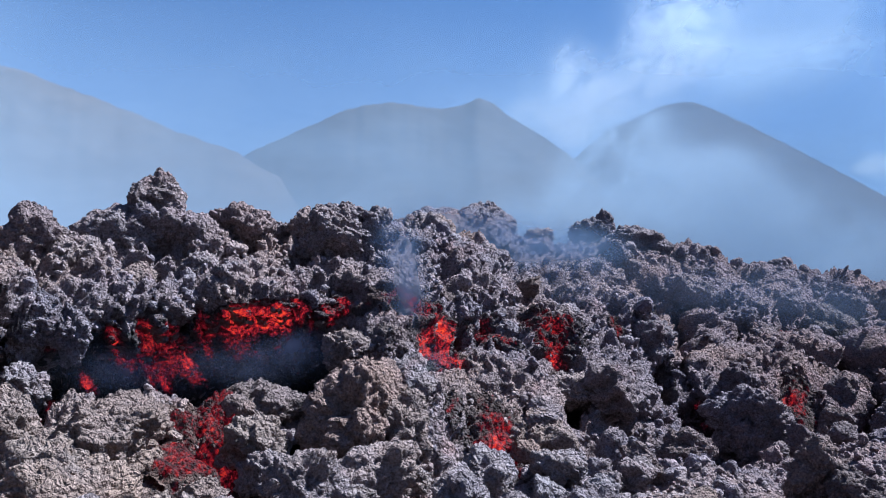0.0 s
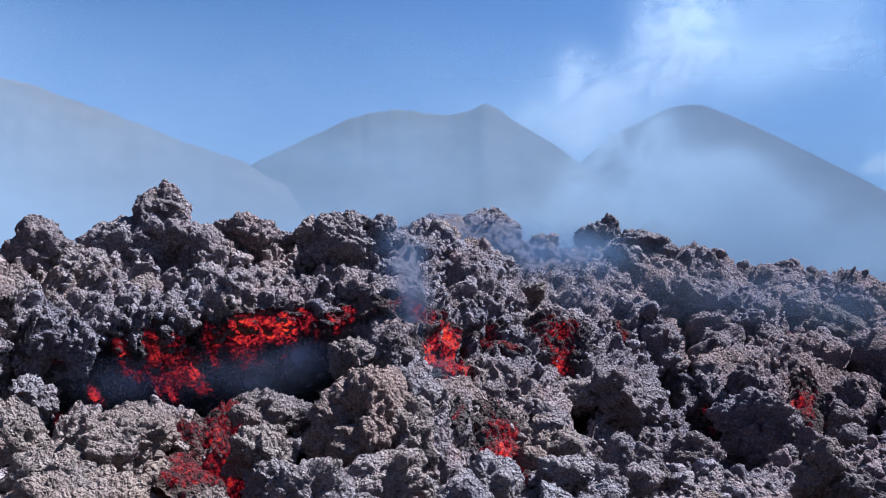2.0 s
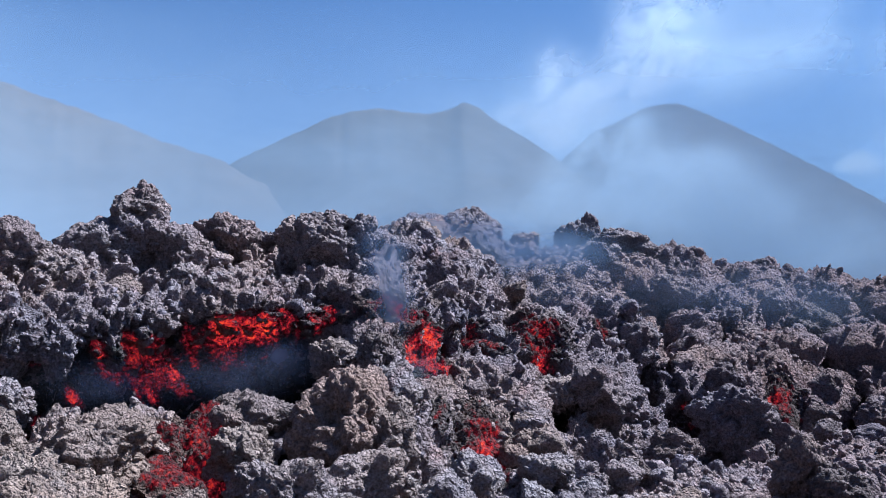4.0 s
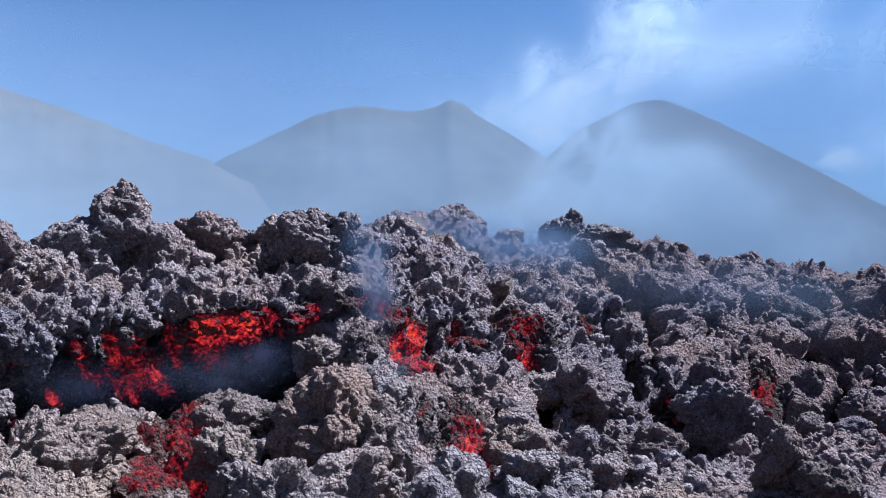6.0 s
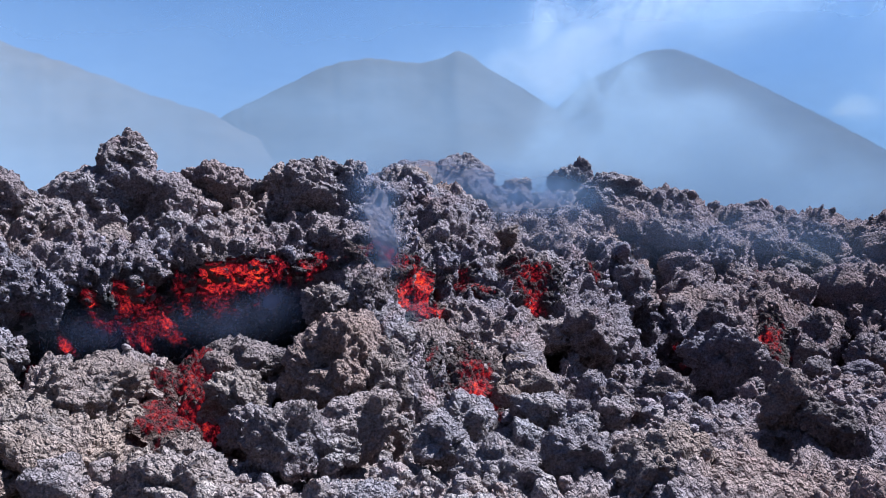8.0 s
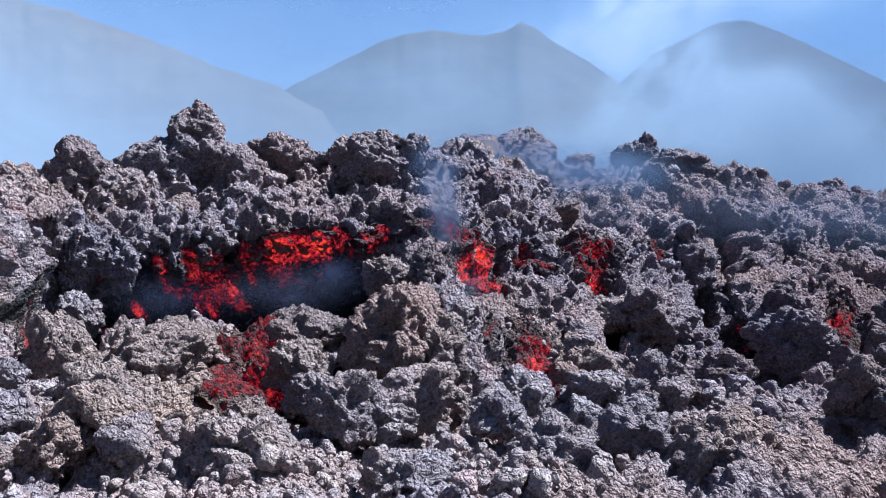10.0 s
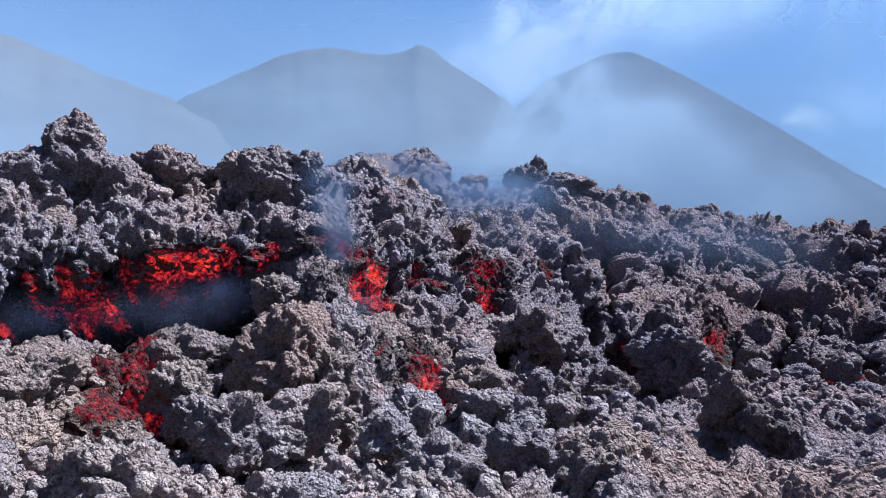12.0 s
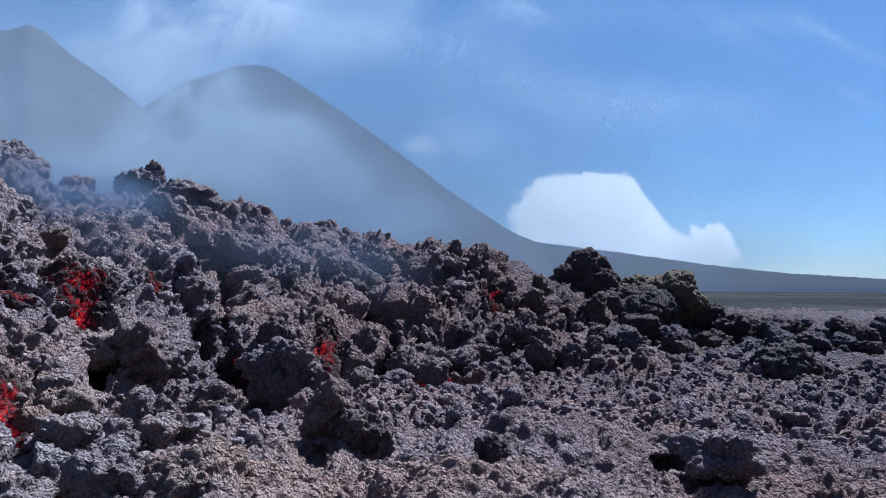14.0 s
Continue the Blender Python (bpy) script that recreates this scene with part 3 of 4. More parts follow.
outcrop('tilted brown clinker slab with knobs on the crest', [
    ('slab', (-2.21, 10.70, 2.90), (0.83, 0.63, 0.44), 11, m_crest, 6, 156),
    ('lobe', (-2.15, 10.67, 3.19), (0.36, 0.28, 0.25), 11, m_crest, 5, 163),
    ('lobe', (-2.61, 10.47, 3.07), (0.29, 0.24, 0.24), 13, m_crest, 5, 170),
    ('lobe', (-1.67, 10.78, 3.06), (0.30, 0.24, 0.32), 8, m_crest, 5, 177),
    ('lobe', (-2.99, 10.56, 2.92), (0.29, 0.25, 0.22), 15, m_crest, 5, 184)])
outcrop('grey lava hump veiled by smoke behind the crest', [
    ('lobe', (-0.98, 16.08, 3.68), (0.79, 0.64, 0.49), 3, m_rock, 5, 191),
    ('pinnacle', (-0.22, 16.10, 3.74), (0.72, 0.58, 0.56), 0, m_rock, 5, 198),
    ('slab', (-0.63, 15.90, 3.33), (1.51, 1.16, 0.53), 2, m_rock, 5, 205),
    ('lobe', (-1.84, 15.61, 3.48), (0.56, 0.49, 0.39), 6, m_rock, 5, 212)])
outcrop('dark horn-shaped lava outcrop on the skyline', [
    ('pinnacle', (2.37, 16.35, 3.76), (0.26, 0.21, 0.37), -8, m_rock, 5, 219),
    ('lobe', (2.08, 16.41, 3.56), (0.53, 0.44, 0.38), -6, m_rock, 5, 226),
    ('lobe', (3.02, 16.19, 3.36), (0.77, 0.60, 0.35), -10, m_rock, 5, 230),
    ('slab', (2.50, 16.30, 3.10), (1.45, 1.10, 0.52), -10, m_rock, 5, 233)])
outcrop('big ash-grey lava boulder with a knobbly shoulder', [
    ('lobe', (-1.34, 7.72, 0.76), (0.62, 0.54, 0.62), 10, m_pale, 6, 261),
    ('lobe', (-0.99, 7.74, 0.62), (0.38, 0.34, 0.45), 7, m_pale, 5, 264),
    ('lobe', (-1.75, 8.95, 1.40), (0.32, 0.28, 0.26), 11, m_pale, 5, 268)])
outcrop('dark lava mound with an ochre top at the flow edge', [
    ('lobe', (12.78, 15.63, 1.42), (1.10, 0.90, 0.98), -39, m_dark, 6, 450),
    ('lobe', (13.30, 14.75, 0.85), (1.90, 1.40, 1.12), -42, m_dark, 6, 457),
    ('lobe', (14.25, 14.50, 1.30), (1.25, 0.95, 0.74), -44, m_ochre, 6, 464),
    ('lobe', (15.07, 14.30, 0.80), (0.80, 0.65, 0.80), -46, m_dark, 5, 468)])
rock_thing('lava_rock', (-5.28, 8.21, 2.62), (0.38, 0.32, 0.44), 32, m_crest, 5, 100, 'rough brown clinker rock on the crest of the flow')
rock_thing('lava_rock', (-3.39, 9.97, 2.99), (0.49, 0.40, 0.30), 18, m_crest, 5, 142, 'rough brown clinker rock on the crest of the flow')
rock_thing('lava_rock', (-4.90, 8.56, 2.48), (0.39, 0.33, 0.29), 29, m_rock, 5, 149, 'rough brown clinker rock on the crest of the flow')
rock_thing('lava_rock', (4.44, 17.04, 2.97), (0.39, 0.35, 0.26), -14, m_crest, 5, 240, 'rough brown clinker rock on the crest of the flow')
rock_thing('lava_rock', (6.10, 16.94, 2.81), (0.47, 0.42, 0.27), -19, m_crest, 5, 247, 'rough brown clinker rock on the crest of the flow')
rock_thing('lava_rock', (1.00, 16.47, 3.51), (0.31, 0.28, 0.22), -3, m_rock, 5, 254, 'rough brown clinker rock on the crest of the flow')
rock_thing('lava_boulder', (-3.36, 6.62, 0.68), (0.64, 0.50, 0.38), 27, m_pale, 6, 275, 'big ash-grey knobbly lava boulder with ochre stains')
rock_thing('lava_boulder', (-3.26, 5.78, 0.38), (0.48, 0.40, 0.40), 29, m_pale, 5, 282, 'big ash-grey knobbly lava boulder with ochre stains')
rock_thing('lava_boulder', (-4.66, 7.35, 1.03), (0.26, 0.21, 0.26), 32, m_rock, 5, 289, 'grey clinkery lava boulder lodged in the flow front')
rock_thing('lava_boulder', (-2.59, 9.04, 0.46), (0.40, 0.28, 0.37), 15, m_rock, 5, 296, 'grey clinkery lava boulder lodged in the flow front')
rock_thing('lava_boulder', (-2.41, 7.85, 0.80), (0.46, 0.36, 0.29), 17, m_pale, 5, 303, 'grey clinkery lava boulder lodged in the flow front')
rock_thing('lava_boulder', (-0.40, 10.49, 1.80), (0.27, 0.22, 0.27), 2, m_rock, 5, 310, 'grey clinkery lava boulder lodged in the flow front')
rock_thing('lava_boulder', (-1.22, 9.02, 1.44), (0.27, 0.22, 0.29), 7, m_pale, 5, 317, 'big ash-grey knobbly lava boulder with ochre stains')
rock_thing('lava_boulder', (-1.89, 9.72, 1.53), (0.28, 0.22, 0.26), 11, m_pale, 5, 324, 'big ash-grey knobbly lava boulder with ochre stains')
rock_thing('lava_boulder', (3.50, 10.86, 0.39), (0.56, 0.44, 0.49), -17, m_rock, 6, 331, 'grey clinkery lava boulder lodged in the flow front')
rock_thing('lava_boulder', (2.42, 12.06, 1.38), (0.43, 0.35, 0.41), -11, m_rock, 5, 338, 'grey clinkery lava boulder lodged in the flow front')
rock_thing('lava_boulder', (1.75, 10.46, 0.75), (0.48, 0.38, 0.36), -9, m_rock, 5, 345, 'grey clinkery lava boulder lodged in the flow front')
rock_thing('lava_boulder', (1.01, 10.15, 0.81), (0.32, 0.26, 0.23), -5, m_rock, 5, 352, 'grey clinkery lava boulder lodged in the flow front')
rock_thing('lava_boulder', (0.50, 8.80, 0.34), (0.46, 0.36, 0.34), -3, m_pale, 5, 359, 'big ash-grey knobbly lava boulder with ochre stains')
rock_thing('lava_pinnacle', (-4.40, 7.75, 1.56), (0.18, 0.15, 0.36), 29, m_rock, 5, 366, 'jagged pointed clinker pinnacle standing on the crest')
rock_thing('lava_boulder', (-4.77, 7.64, 1.70), (0.30, 0.24, 0.30), 31, m_rock, 5, 373, 'grey clinkery lava boulder lodged in the flow front')
rock_thing('lava_boulder', (6.09, 14.26, 1.44), (0.52, 0.42, 0.52), -23, m_dark, 5, 380, 'nearly black rough lava boulder in the rubble')
rock_thing('lava_boulder', (3.60, 14.47, 2.25), (0.44, 0.36, 0.39), -13, m_rock, 5, 387, 'grey clinkery lava boulder lodged in the flow front')
rock_thing('lava_boulder', (0.19, 6.00, 0.09), (0.41, 0.33, 0.30), -1, m_rock, 5, 394, 'grey clinkery lava boulder lodged in the flow front')
rock_thing('lava_boulder', (0.85, 6.20, 0.18), (0.33, 0.27, 0.29), -7, m_rock, 5, 401, 'grey clinkery lava boulder lodged in the flow front')
rock_thing('lava_boulder', (1.44, 5.93, 0.12), (0.44, 0.35, 0.37), -13, m_pale, 5, 408, 'big ash-grey knobbly lava boulder with ochre stains')
rock_thing('lava_boulder', (-3.42, 6.00, 0.43), (0.47, 0.38, 0.45), 29, m_pale, 5, 415, 'big ash-grey knobbly lava boulder with ochre stains')
rock_thing('lava_boulder', (3.08, 7.71, 0.26), (0.28, 0.17, 0.34), -21, m_pale, 5, 422, 'big ash-grey knobbly lava boulder with ochre stains')
rock_thing('lava_boulder', (-2.15, 5.50, 0.20), (0.39, 0.31, 0.25), 21, m_rock, 5, 429, 'grey clinkery lava boulder lodged in the flow front')
rock_thing('lava_boulder', (-3.56, 5.32, 0.23), (0.34, 0.28, 0.29), 33, m_pale, 5, 436, 'big ash-grey knobbly lava boulder with ochre stains')
rock_thing('lava_boulder', (-0.87, 5.54, -0.01), (0.39, 0.31, 0.20), 8, m_rock, 5, 443, 'grey clinkery lava boulder lodged in the flow front')
rock_thing('lava_boulder', (-2.27, 7.19, 0.54), (0.31, 0.26, 0.28), 17, m_pale, 5, 505, 'big ash-grey knobbly lava boulder with ochre stains')
rock_thing('lava_boulder', (-2.01, 6.92, 0.32), (0.30, 0.25, 0.23), 16, m_rock, 5, 511, 'grey clinkery lava boulder lodged in the flow front')
rock_thing('lava_boulder', (-2.56, 5.68, 0.14), (0.24, 0.20, 0.28), 24, m_rock, 5, 517, 'grey clinkery lava boulder lodged in the flow front')
rock_thing('lava_boulder', (-2.33, 6.14, 0.24), (0.25, 0.21, 0.23), 20, m_pale, 5, 523, 'big ash-grey knobbly lava boulder with ochre stains')
rock_thing('lava_boulder', (-4.12, 6.32, 0.76), (0.32, 0.27, 0.44), 33, m_pale, 5, 529, 'big ash-grey knobbly lava boulder with ochre stains')
rock_thing('lava_boulder', (5.48, 4.68, 0.20), (0.37, 0.30, 0.24), -49, m_rock, 5, 471, 'grey clinkery lava boulder lodged in the flow front')
rock_thing('lava_boulder', (4.13, 6.14, 0.11), (0.16, 0.13, 0.16), -33, m_dark, 5, 478, 'nearly black rough lava boulder in the rubble')
rock_thing('lava_boulder', (3.39, 7.47, 0.14), (0.27, 0.22, 0.24), -24, m_dark, 5, 485, 'nearly black rough lava boulder in the rubble')
rock_thing('lava_boulder', (5.92, 11.58, 0.28), (0.43, 0.35, 0.29), -27, m_rock, 5, 492, 'grey clinkery lava boulder lodged in the flow front')
rock_thing('lava_boulder', (11.71, 8.74, 0.33), (0.64, 0.51, 0.48), -53, m_dark, 5, 499, 'nearly black rough lava boulder in the rubble')

# ---------------------------------------------------------------- incandescent lava in the cracks
HOT_LABEL, DULL_LABEL = "bright orange-red molten lava glowing under a dark crust", "dull red glowing lava seeping between the clinker"


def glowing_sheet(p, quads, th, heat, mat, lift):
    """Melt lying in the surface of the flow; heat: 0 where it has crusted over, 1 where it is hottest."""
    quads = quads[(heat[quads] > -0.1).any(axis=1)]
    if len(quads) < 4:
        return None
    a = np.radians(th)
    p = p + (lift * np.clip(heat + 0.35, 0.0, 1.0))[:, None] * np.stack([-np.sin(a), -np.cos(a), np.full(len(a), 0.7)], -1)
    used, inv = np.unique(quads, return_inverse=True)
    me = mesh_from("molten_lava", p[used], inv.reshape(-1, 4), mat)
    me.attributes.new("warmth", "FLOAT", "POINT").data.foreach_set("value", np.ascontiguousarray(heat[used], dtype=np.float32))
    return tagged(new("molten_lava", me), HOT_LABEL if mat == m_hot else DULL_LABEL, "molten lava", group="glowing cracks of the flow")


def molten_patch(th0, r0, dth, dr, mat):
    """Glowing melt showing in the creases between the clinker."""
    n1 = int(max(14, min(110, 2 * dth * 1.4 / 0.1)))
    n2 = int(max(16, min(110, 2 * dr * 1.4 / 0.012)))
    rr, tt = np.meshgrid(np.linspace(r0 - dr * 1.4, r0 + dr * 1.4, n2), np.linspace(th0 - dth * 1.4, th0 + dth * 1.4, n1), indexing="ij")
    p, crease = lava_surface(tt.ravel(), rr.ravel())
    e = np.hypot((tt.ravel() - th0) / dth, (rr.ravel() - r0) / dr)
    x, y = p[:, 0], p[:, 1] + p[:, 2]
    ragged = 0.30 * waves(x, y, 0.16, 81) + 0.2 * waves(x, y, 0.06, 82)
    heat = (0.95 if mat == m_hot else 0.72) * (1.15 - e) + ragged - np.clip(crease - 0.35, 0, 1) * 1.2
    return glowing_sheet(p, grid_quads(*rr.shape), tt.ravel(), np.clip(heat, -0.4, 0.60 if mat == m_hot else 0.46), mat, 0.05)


def shade_patch(th0, r0, dth, dr):
    """A black sheet that stands in for the shade on the floor of a hot hollow."""
    n1, n2 = int(2.5 * dth / 0.085), int(2.5 * dr / 0.007)
    rr, tt = np.meshgrid(np.linspace(r0 - dr * 1.25, r0 + dr * 1.25, n2), np.linspace(th0 - dth * 1.25, th0 + dth * 1.25, n1), indexing="ij")
    p, crease = lava_surface(tt.ravel(), rr.ravel())
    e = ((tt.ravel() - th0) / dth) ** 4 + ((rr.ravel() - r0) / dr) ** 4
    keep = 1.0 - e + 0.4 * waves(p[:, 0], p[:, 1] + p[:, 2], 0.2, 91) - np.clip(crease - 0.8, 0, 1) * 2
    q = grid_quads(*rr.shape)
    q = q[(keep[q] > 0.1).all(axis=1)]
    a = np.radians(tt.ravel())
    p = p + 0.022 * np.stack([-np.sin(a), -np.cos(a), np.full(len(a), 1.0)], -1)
    used, inv = np.unique(q, return_inverse=True)
    ob = new("lava_crust", mesh_from("lava_crust", p[used], inv.reshape(-1, 4), m_shade, False))
    return tagged(ob, "black sheet standing in for shade on the floor of a hot hollow", "lava crust", group="fresh crust in the hollows")


def wall_strip(a0, a1, s0, s1):
    """A strip along the front: from bearing a0 to a1, from the share s0 to s1 of the way from foot to crest; how far each place is from its middle line and ends."""
    ss, tt = np.meshgrid(np.linspace(s0, s1, 110), np.linspace(a0, a1, int((a1 - a0) / 0.09)), indexing="ij")
    foot, crest = np.interp(tt, BEARING, FOOT), np.interp(tt, BEARING, CREST)
    p, crease = lava_surface(tt.ravel(), (foot + ss * (crest - foot)).ravel())
    across = (2 * (ss - s0) / (s1 - s0) - 1).ravel()
    along = np.abs(2 * (tt - a0) / (a1 - a0) - 1).ravel()
    return p, crease, across, along, tt.ravel(), grid_quads(*ss.shape)


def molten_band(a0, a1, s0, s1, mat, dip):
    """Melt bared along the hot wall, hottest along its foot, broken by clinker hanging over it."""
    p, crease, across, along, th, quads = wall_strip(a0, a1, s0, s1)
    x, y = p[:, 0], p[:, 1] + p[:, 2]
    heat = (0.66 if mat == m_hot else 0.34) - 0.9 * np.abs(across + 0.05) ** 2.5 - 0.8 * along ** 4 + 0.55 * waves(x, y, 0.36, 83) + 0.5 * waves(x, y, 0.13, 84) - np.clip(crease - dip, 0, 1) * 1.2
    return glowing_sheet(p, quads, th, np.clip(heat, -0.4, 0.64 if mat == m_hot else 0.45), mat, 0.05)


def shade_band(a0, a1, s0, s1):
    """A black sheet that stands in for deep shade on the steep wall and floor of the hot trough."""
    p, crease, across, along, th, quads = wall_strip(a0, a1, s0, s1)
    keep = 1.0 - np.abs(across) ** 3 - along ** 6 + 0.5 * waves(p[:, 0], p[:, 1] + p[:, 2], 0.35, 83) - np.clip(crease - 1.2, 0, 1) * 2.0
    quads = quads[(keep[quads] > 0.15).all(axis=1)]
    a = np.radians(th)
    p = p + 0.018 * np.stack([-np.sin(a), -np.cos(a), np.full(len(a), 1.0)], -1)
    used, inv = np.unique(quads, return_inverse=True)
    ob = new("lava_crust", mesh_from("lava_crust", p[used], inv.reshape(-1, 4), m_shade))
    return tagged(ob, "black sheet standing in for shade on the steep wall of a hot hollow", "lava crust", group="fresh crust in the hollows")


# shade of the trough and two hollows, laid on as black sheets
shade_band(-37, -9.5, 0.40, 0.74)
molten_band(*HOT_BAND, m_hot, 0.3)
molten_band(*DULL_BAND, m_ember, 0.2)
shade_patch(-3.8, 9.35, 2.4, 0.40)
shade_patch(-12.6, 7.6, 2.6, 0.30)
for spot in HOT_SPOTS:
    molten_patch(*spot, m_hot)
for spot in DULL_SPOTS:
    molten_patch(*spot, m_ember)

# ---------------------------------------------------------------- loose clinker
def bare(th, r, wide):
    """Where no block lies: the hot trough, the hollows and the glowing cracks."""
    foot, crest = np.interp(th, BEARING, FOOT), np.interp(th, BEARING, CREST)
    s = (r - foot) / (crest - foot)
    if -38 < th < -9 and 0.36 < s < 0.74 + wide / 3.5:
        return True
    if -38 < th < -9 and 0.10 < s <= 0.36 and wide > 0.13:
        return True
    if abs(th + 4.3) < 3.6 and abs(r - 9.4) < 0.75 + wide:
        return True
    for a, d, da, dd in HOT_SPOTS + DULL_SPOTS:
        if abs(th - a) < da * 0.8 + 40 * wide / r and -0.25 < (d - r) < (0.9 if da > 2 else 0.55) + wide:
            return True
    return any(((th - a) / (da + 30 * wide / r)) ** 2 + ((r - d) / (dd + wide)) ** 2 < 1 for a, d, da, dd, _ in NICHES)


def scatter_rocks():
    rng = np.random.RandomState(5)
    kinds = (m_rock, m_rock, m_rock, m_crest, m_rock, m_pale, m_rock)
    big = [mesh_from("lava_block", *rock_shape(900 + i, 5, (0.5, 0.47, 0.42), 0.7, 0.9, 11, 0.9, 1.0), kinds[i % 7]) for i in range(7)]
    mid = [mesh_from("lava_block", *rock_shape(930 + i, 4, (0.5, 0.46, 0.42), 0.8, 0.9, 11, 0.9, 1.0), kinds[i % 7]) for i in range(7)]
    # blocks heaped on the front, each a thing of its own: the large ones first, the others between them
    laid = []
    for i in range(2600):
        if len(laid) > 290:
            break
        th, s = rng.uniform(-38, 60), rng.uniform(-0.2, 0.84)
        s = s * 1.1 if th < -9 else s * 0.85 if th > 12 else s
        foot, crest = np.interp(th, BEARING, FOOT), np.interp(th, BEARING, CREST)
        r = foot + (crest - foot) * s
        k = rng.uniform(0.48, 0.66) if len(laid) < 36 else rng.uniform(0.28, 0.48) if len(laid) < 120 else rng.uniform(0.13, 0.28)
        k = k * (0.75 + 0.03 * r) * (1.0 if s < 0.7 else 0.6) * (0.85 if th < 12 else 0.6)
        x, y = r * math.sin(radians(th)), r * math.cos(radians(th))
        if bare(th, r, k * 0.6) or any((x - a) ** 2 + (y - b) ** 2 < (0.72 * (k + c)) ** 2 for a, b, c in laid):
            continue
        laid.append((x, y, k))
        z = float(base_height(np.array([th]), np.array([r]))[0])
        ob = new("lava_block", (big if k > 0.33 else mid)[rng.randint(7)])
        k = k * 2
        ob.matrix_world = pose(x, y, z + 0.26 * k, rng.uniform(-50, 50), rng.uniform(-50, 50), rng.uniform(0, 360)) @ Matrix.Diagonal((k, k * rng.uniform(0.75, 1), k * rng.uniform(0.7, 1), 1))
        tagged(ob, "large knobbly grey clinker block heaped on the front" if k > 0.66 else "loose grey clinker block resting on the lava rubble", "lava rock", group="loose blocks on the flow")
    # fist-sized rubble, and small crumbs at the foot
    rubble(rng, "loose_clinker", "fist-sized grey clinker rubble strewn over the flow", 3, 1400, 0.10, 0.24, 0.3)
    rubble(rng, "clinker_crumbs", "small grey clinker crumbs covering the foot of the flow", 2, 8500, 0.05, 0.09, 0.0)


def rubble(rng, name, label, level, n, least, more, reach):
    small = [rock_shape(950 + i, level, (0.5, 0.45, 0.4), 0.9) for i in range(10)]
    th = rng.uniform(-40, 63, n)
    foot, crest = np.interp(th, BEARING, FOOT), np.interp(th, BEARING, CREST)
    r = np.clip(foot - 2.9, 4.4, 9) + (crest + reach - foot + 2.9) * rng.rand(n) ** 1.3
    size = least + more * rng.rand(n) ** 2.0
    size = size * (0.7 + 0.03 * r)
    clear = np.array([not bare(a, d, k * 0.5) for a, d, k in zip(th, r, size)])
    th, r, size = th[clear], r[clear], size[clear]
    p, c = lava_surface(th, r)
    vs, fs, base = [], [], 0
    for i in range(len(th)):
        v, f = small[i % 10]
        m = np.array(Euler(rng.uniform(0, 6.28, 3)).to_matrix()) * size[i]
        vs.append(v @ m.T + p[i] + (0, 0, size[i] * 0.12))
        fs.append(f + base)
        base += len(v)
    ob = new(name, mesh_from(name, np.concatenate(vs), np.concatenate(fs), m_rubble))
    tagged(ob, label, "rubble", kind="stuff")


scatter_rocks()


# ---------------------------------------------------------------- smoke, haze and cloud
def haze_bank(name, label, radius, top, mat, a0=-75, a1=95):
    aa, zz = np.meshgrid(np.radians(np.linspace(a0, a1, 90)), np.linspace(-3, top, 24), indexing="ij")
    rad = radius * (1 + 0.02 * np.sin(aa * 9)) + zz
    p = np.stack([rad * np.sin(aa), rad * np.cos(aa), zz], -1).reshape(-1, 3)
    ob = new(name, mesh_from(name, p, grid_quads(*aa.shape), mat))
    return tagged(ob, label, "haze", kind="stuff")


def smoke(name, label, at, lean, puffs, colour, dense, scale, broken, crisp=0.0, category="smoke"):
    """A drift of smoke on one gently waving sheet about the place at, leaning back; far sheets all face one way, near ones their own bearing."""
    mat = smoke_material(name, colour, puffs, dense, scale, broken, crisp, 1.0 - lean / 80.0)
    lo = [min(q[k] - 2.1 * max(q[2], q[3]) for q in puffs) for k in (0, 1)]
    hi = [max(q[k] + 2.1 * max(q[2], q[3]) for q in puffs) for k in (0, 1)]
    away = math.hypot(at[0], at[1])
    sway = 0.001 if away > 100 else 0.01
    xx, zz = np.meshgrid(np.linspace(lo[0], hi[0], 24), np.linspace(lo[1], hi[1], 24), indexing="ij")
    wave = sway * (hi[0] - lo[0]) * np.sin(6 * xx / (hi[0] - lo[0]) + 4 * zz / (hi[1] - lo[1]))
    ob = new(name, mesh_from(name, np.stack([xx, wave, zz], -1).reshape(-1, 3), grid_quads(*xx.shape), mat))
    ob.matrix_world = pose(*at, -lean, 0, -16 if away > 100 else -math.degrees(math.atan2(at[0], at[1])))
    return tagged(ob, label, category, kind="stuff")


# one added shell before the cones pales them in place of distance haze
m_haze = haze_material("blue_distance_haze", (0.172, 0.220, 0.300), -5, 250, 0.85, 0.0, 0.012)
haze_bank("distance_haze", "thin blue-grey sheet standing in for distance haze before the cones", 250, 330, m_haze)

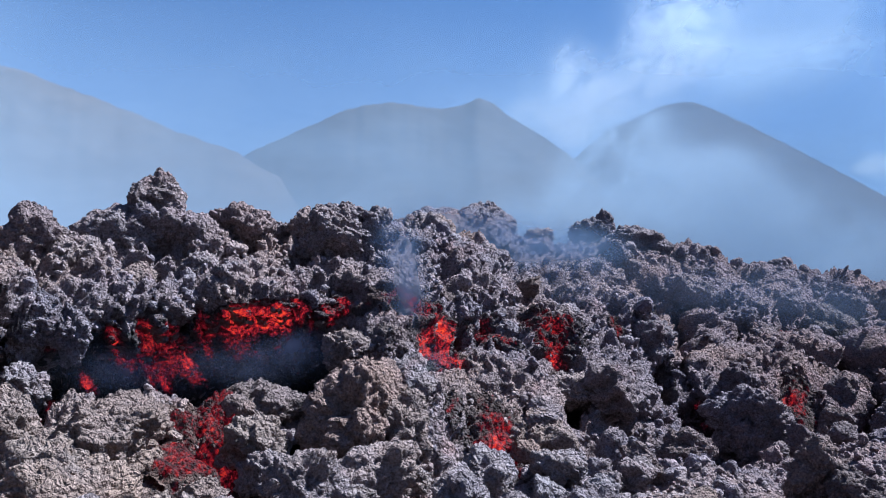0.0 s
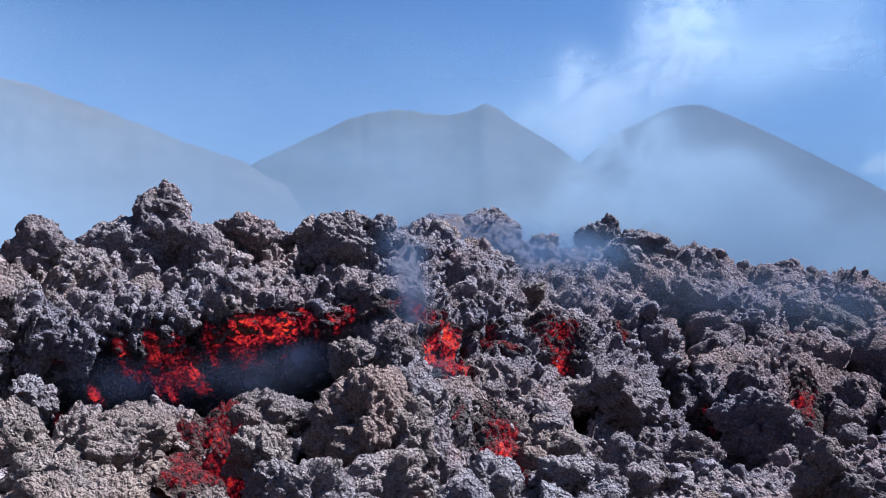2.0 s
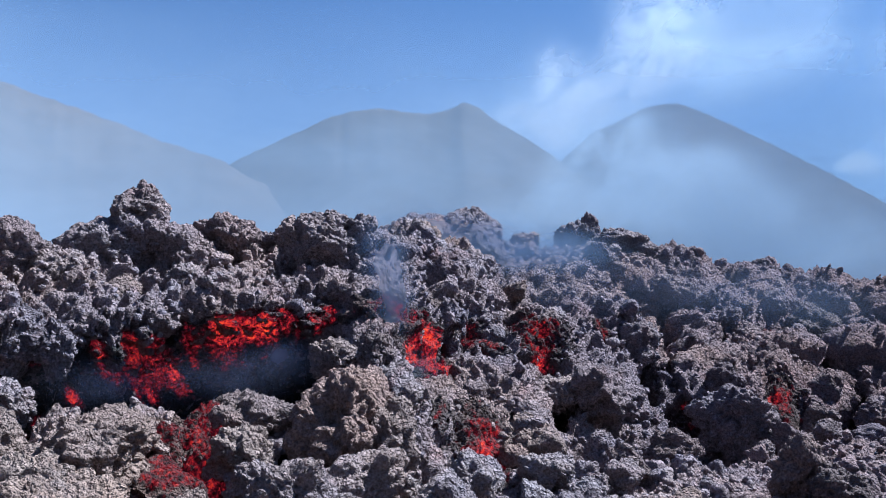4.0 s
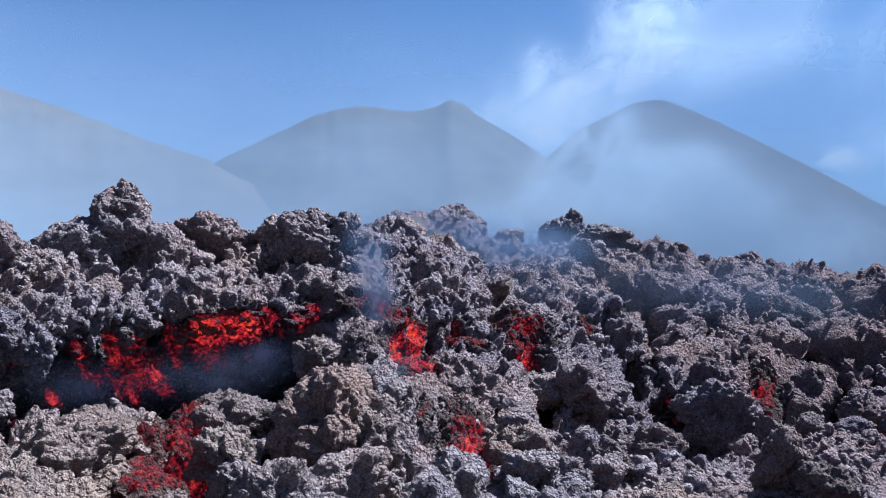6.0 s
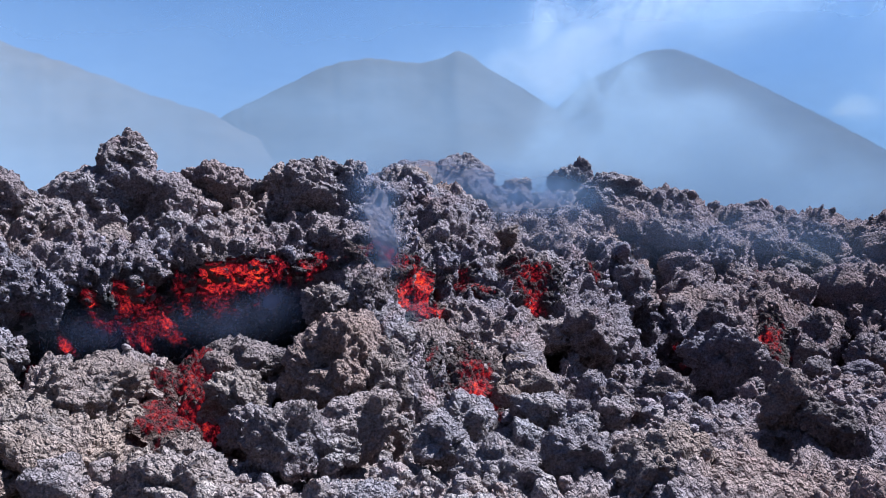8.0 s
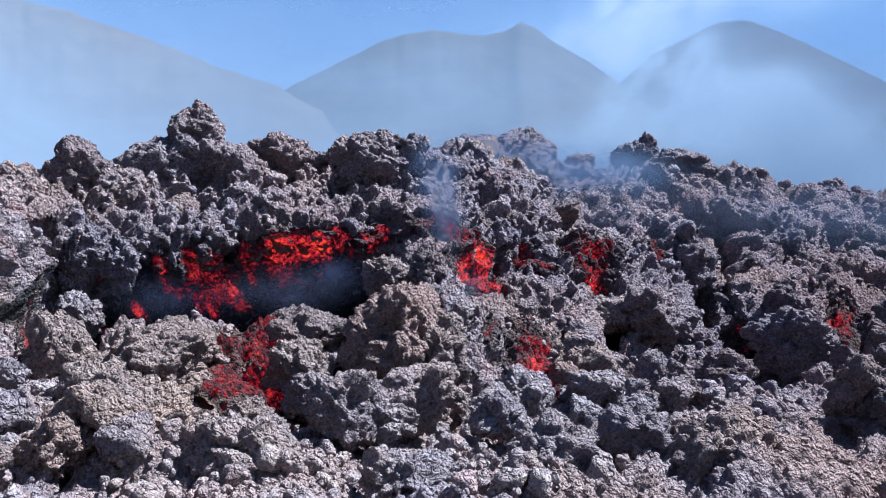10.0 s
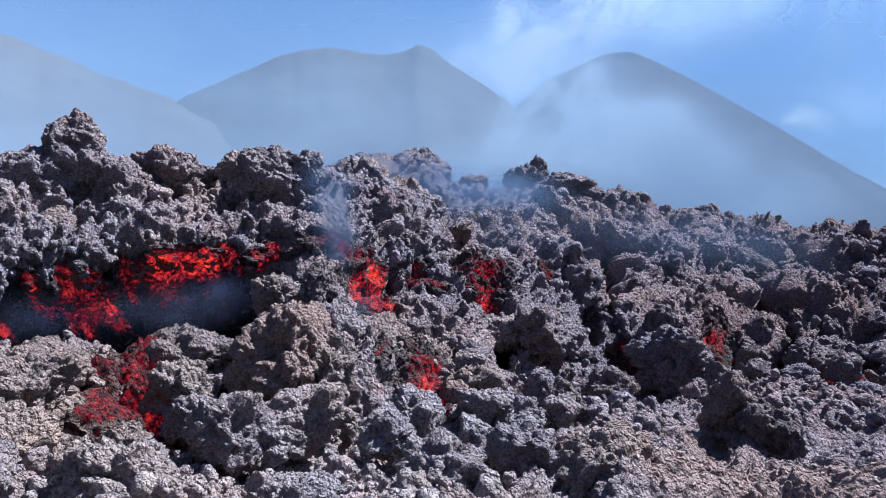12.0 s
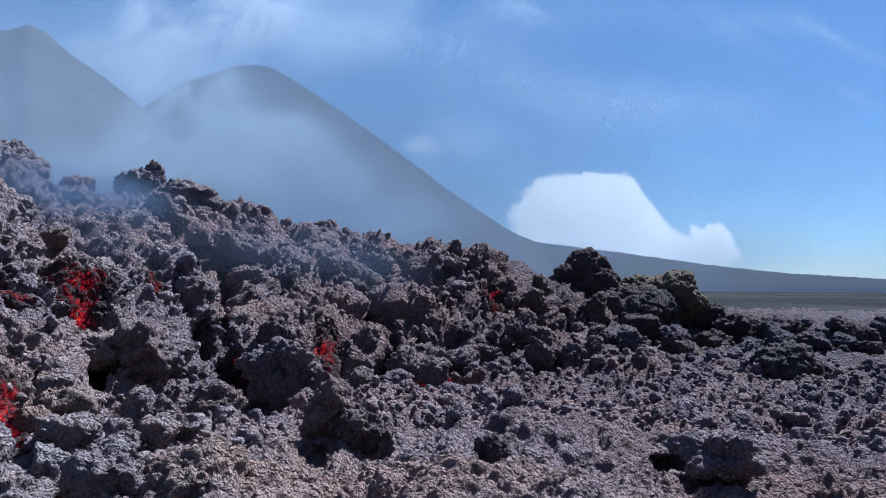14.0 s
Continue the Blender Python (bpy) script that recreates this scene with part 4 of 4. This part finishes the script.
smoke('steam_plume', 'white steam column rising from the gap between the cones', (167, 1652, 365.1), 45, [
    (-10, 54, 52, 63, 0), (-73, 127, 96, 88, 20), (-141, 207, 73, 73, 20), (0, 125, 85, 97, 0), (46, 221, 98, 126, -30), (104, 303, 115, 145, -30), (172, 431, 100, 177, -20), (250, 387, 90, 151, 0), (-48, 422, 76, 262, -10), (205, 600, 120, 230, -20), (240, 800, 150, 260, -20)],
    (0.53, 0.55, 0.61), 0.76, 0.010, 0.6)
smoke('steam_plume', 'thin white steam spreading from the plume over the sky', (241.1, 1717, 486.2), 45, [
    (-118, 145, 49, 210, -10), (208, 303, 146, 256, -30), (320, 470, 188, 285, -30), (449, 292, 153, 182, 0), (129, 834, 266, 423, -30), (413, 842, 264, 408, -20), (557, 386, 127, 160, 0)],
    (0.48, 0.54, 0.61), 0.30, 0.0045, 0.6)
smoke('steam_drift', 'thin white steam lying before the saddle of the cones', (39.87, 419.9, 85.19), 45, [
    (-1.567e-14, 4.869e-14, 19.3, 28.5, -20), (22.87, 23.05, 22.6, 30.2, -30), (30.76, 46.52, 26.6, 29.2, -30), (-23.22, -49.36, 33.7, 24.4, 0), (42.1, 11.86, 30.5, 45.8, 0), (33.19, -34.13, 42.7, 34.1, 0), (60.47, -21.85, 33.2, 29.8, 0), (93.72, -49.89, 29.3, 21.6, 0), (120.2, -69.77, 26.6, 19.4, 0), (93.74, -49.84, 33.2, 27.4, -30), (128.7, -66.51, 27.9, 21.9, -30), (57, -12.94, 25.6, 30.9, -30), (82.98, -11.34, 32.4, 31.5, -40), (111.1, -39.83, 34.6, 28.8, -40), (147.3, -74.65, 30.9, 21.5, -30)],
    (0.44, 0.51, 0.60), 0.85, 0.018, 0.7)
smoke('steam_veil', 'thin white steam veils drifting across the blue sky', (89.16, 2116, 597.5), 45, [
    (-1.117e-13, 3.923e-13, 291, 268, -10), (369.5, 142.6, 337, 303, -10), (846.6, 137.8, 375, 246, -10), (1322, 453.8, 209, 205, -10), (2511, 267.9, 74.8, 234, -30), (2271, 19.72, 55.3, 86, -30), (818, -352.8, 127, 123, -30), (951.4, -319.8, 118, 103, -30), (2059, 459, 583, 261, 0), (1432, -716.2, 425, 83.8, 0), (1430, -119.8, 534, 196, 0)],
    (0.46, 0.53, 0.62), 0.6, 0.0028, 0.7)
smoke('cumulus_cloud', 'bright white cumulus cloud behind the far ridge', (1500, 1986, 238.1), 45, [
    (-115, -77, 87, 140, 0), (-45, 40, 90, 110, 0), (3, 7, 116, 177, 0), (159, 52, 143, 172, 0), (251, 24, 77, 181, 0), (161, 149, 159, 82, 0), (-57, -143, 178, 130, 0), (131, -116, 201, 160, 0), (245, -155, 113, 104, 0), (341, -189, 146, 82, 0), (471, -152, 75, 95, 0), (526, -82, 35, 94, 20)],
    (0.93, 0.93, 0.93), 1.0, 0.012, 2.4, 0.45, "cloud")
smoke('small_cloud', 'small pale steam cloud low beside the cone', (1118, 2305, 444.1), 45, [
    (12, 57, 59, 90, 0), (70, 4, 71, 116, 0), (-32, 17, 44, 41, 20)],
    (0.62, 0.66, 0.70), 0.6, 0.006, 1.1, 1.1, "cloud")
smoke('gas_wisp', 'thin bluish gas wisp rising from a hot crack', (-1.053, 9.245, 1.924), 0, [
    (0, 0, 0.262, 0.344, 8), (-0.05894, 0.3793, 0.304, 0.416, -5), (-0.1048, 0.7962, 0.319, 0.419, -10)],
    (0.20, 0.28, 0.41), 0.7, 1.6, 0.5)
smoke('gas_wisp', 'faint blue smoke hanging over the far hump', (-0.7807, 12.58, 3.26), 0, [
    (0, 0, 1.23, 0.57, 0), (1.037, -0.2322, 1.13, 0.473, 0), (2.4, -0.32, 1.0, 0.40, 0)],
    (0.19, 0.27, 0.40), 0.85, 0.7, 0.4)
smoke('gas_wisp', 'thin blue smoke drifting over the far slope of the flow', (1.12, 11.96, 2.513), 0, [
    (0, 0, 1.31, 0.531, 0), (1.534, -0.1806, 1.42, 0.519, 0), (3.159, -0.4378, 1.36, 0.505, 0), (4.332, -0.5194, 0.925, 0.496, 0)],
    (0.17, 0.22, 0.33), 0.26, 0.5, 0.4)
smoke('gas_wisp', 'faint smoke over the glowing trough', (-2.563, 7.899, 1.271), 0, [
    (0, 0, 0.70, 0.24, 0), (-1.3, -0.05, 0.60, 0.23, 0), (0.45, 0.2, 0.35, 0.2, 0)],
    (0.16, 0.18, 0.27), 0.8, 2.0, 0.5)
smoke('gas_wisp', 'faint smoke over the hot channel', (-0.472, 8.793, 0.9497), 0, [
    (-3.978e-17, 1.11e-16, 0.388, 0.179, 0), (-0.196, 0.3192, 0.26, 0.193, 0)],
    (0.15, 0.18, 0.27), 0.6, 2.5, 0.5)
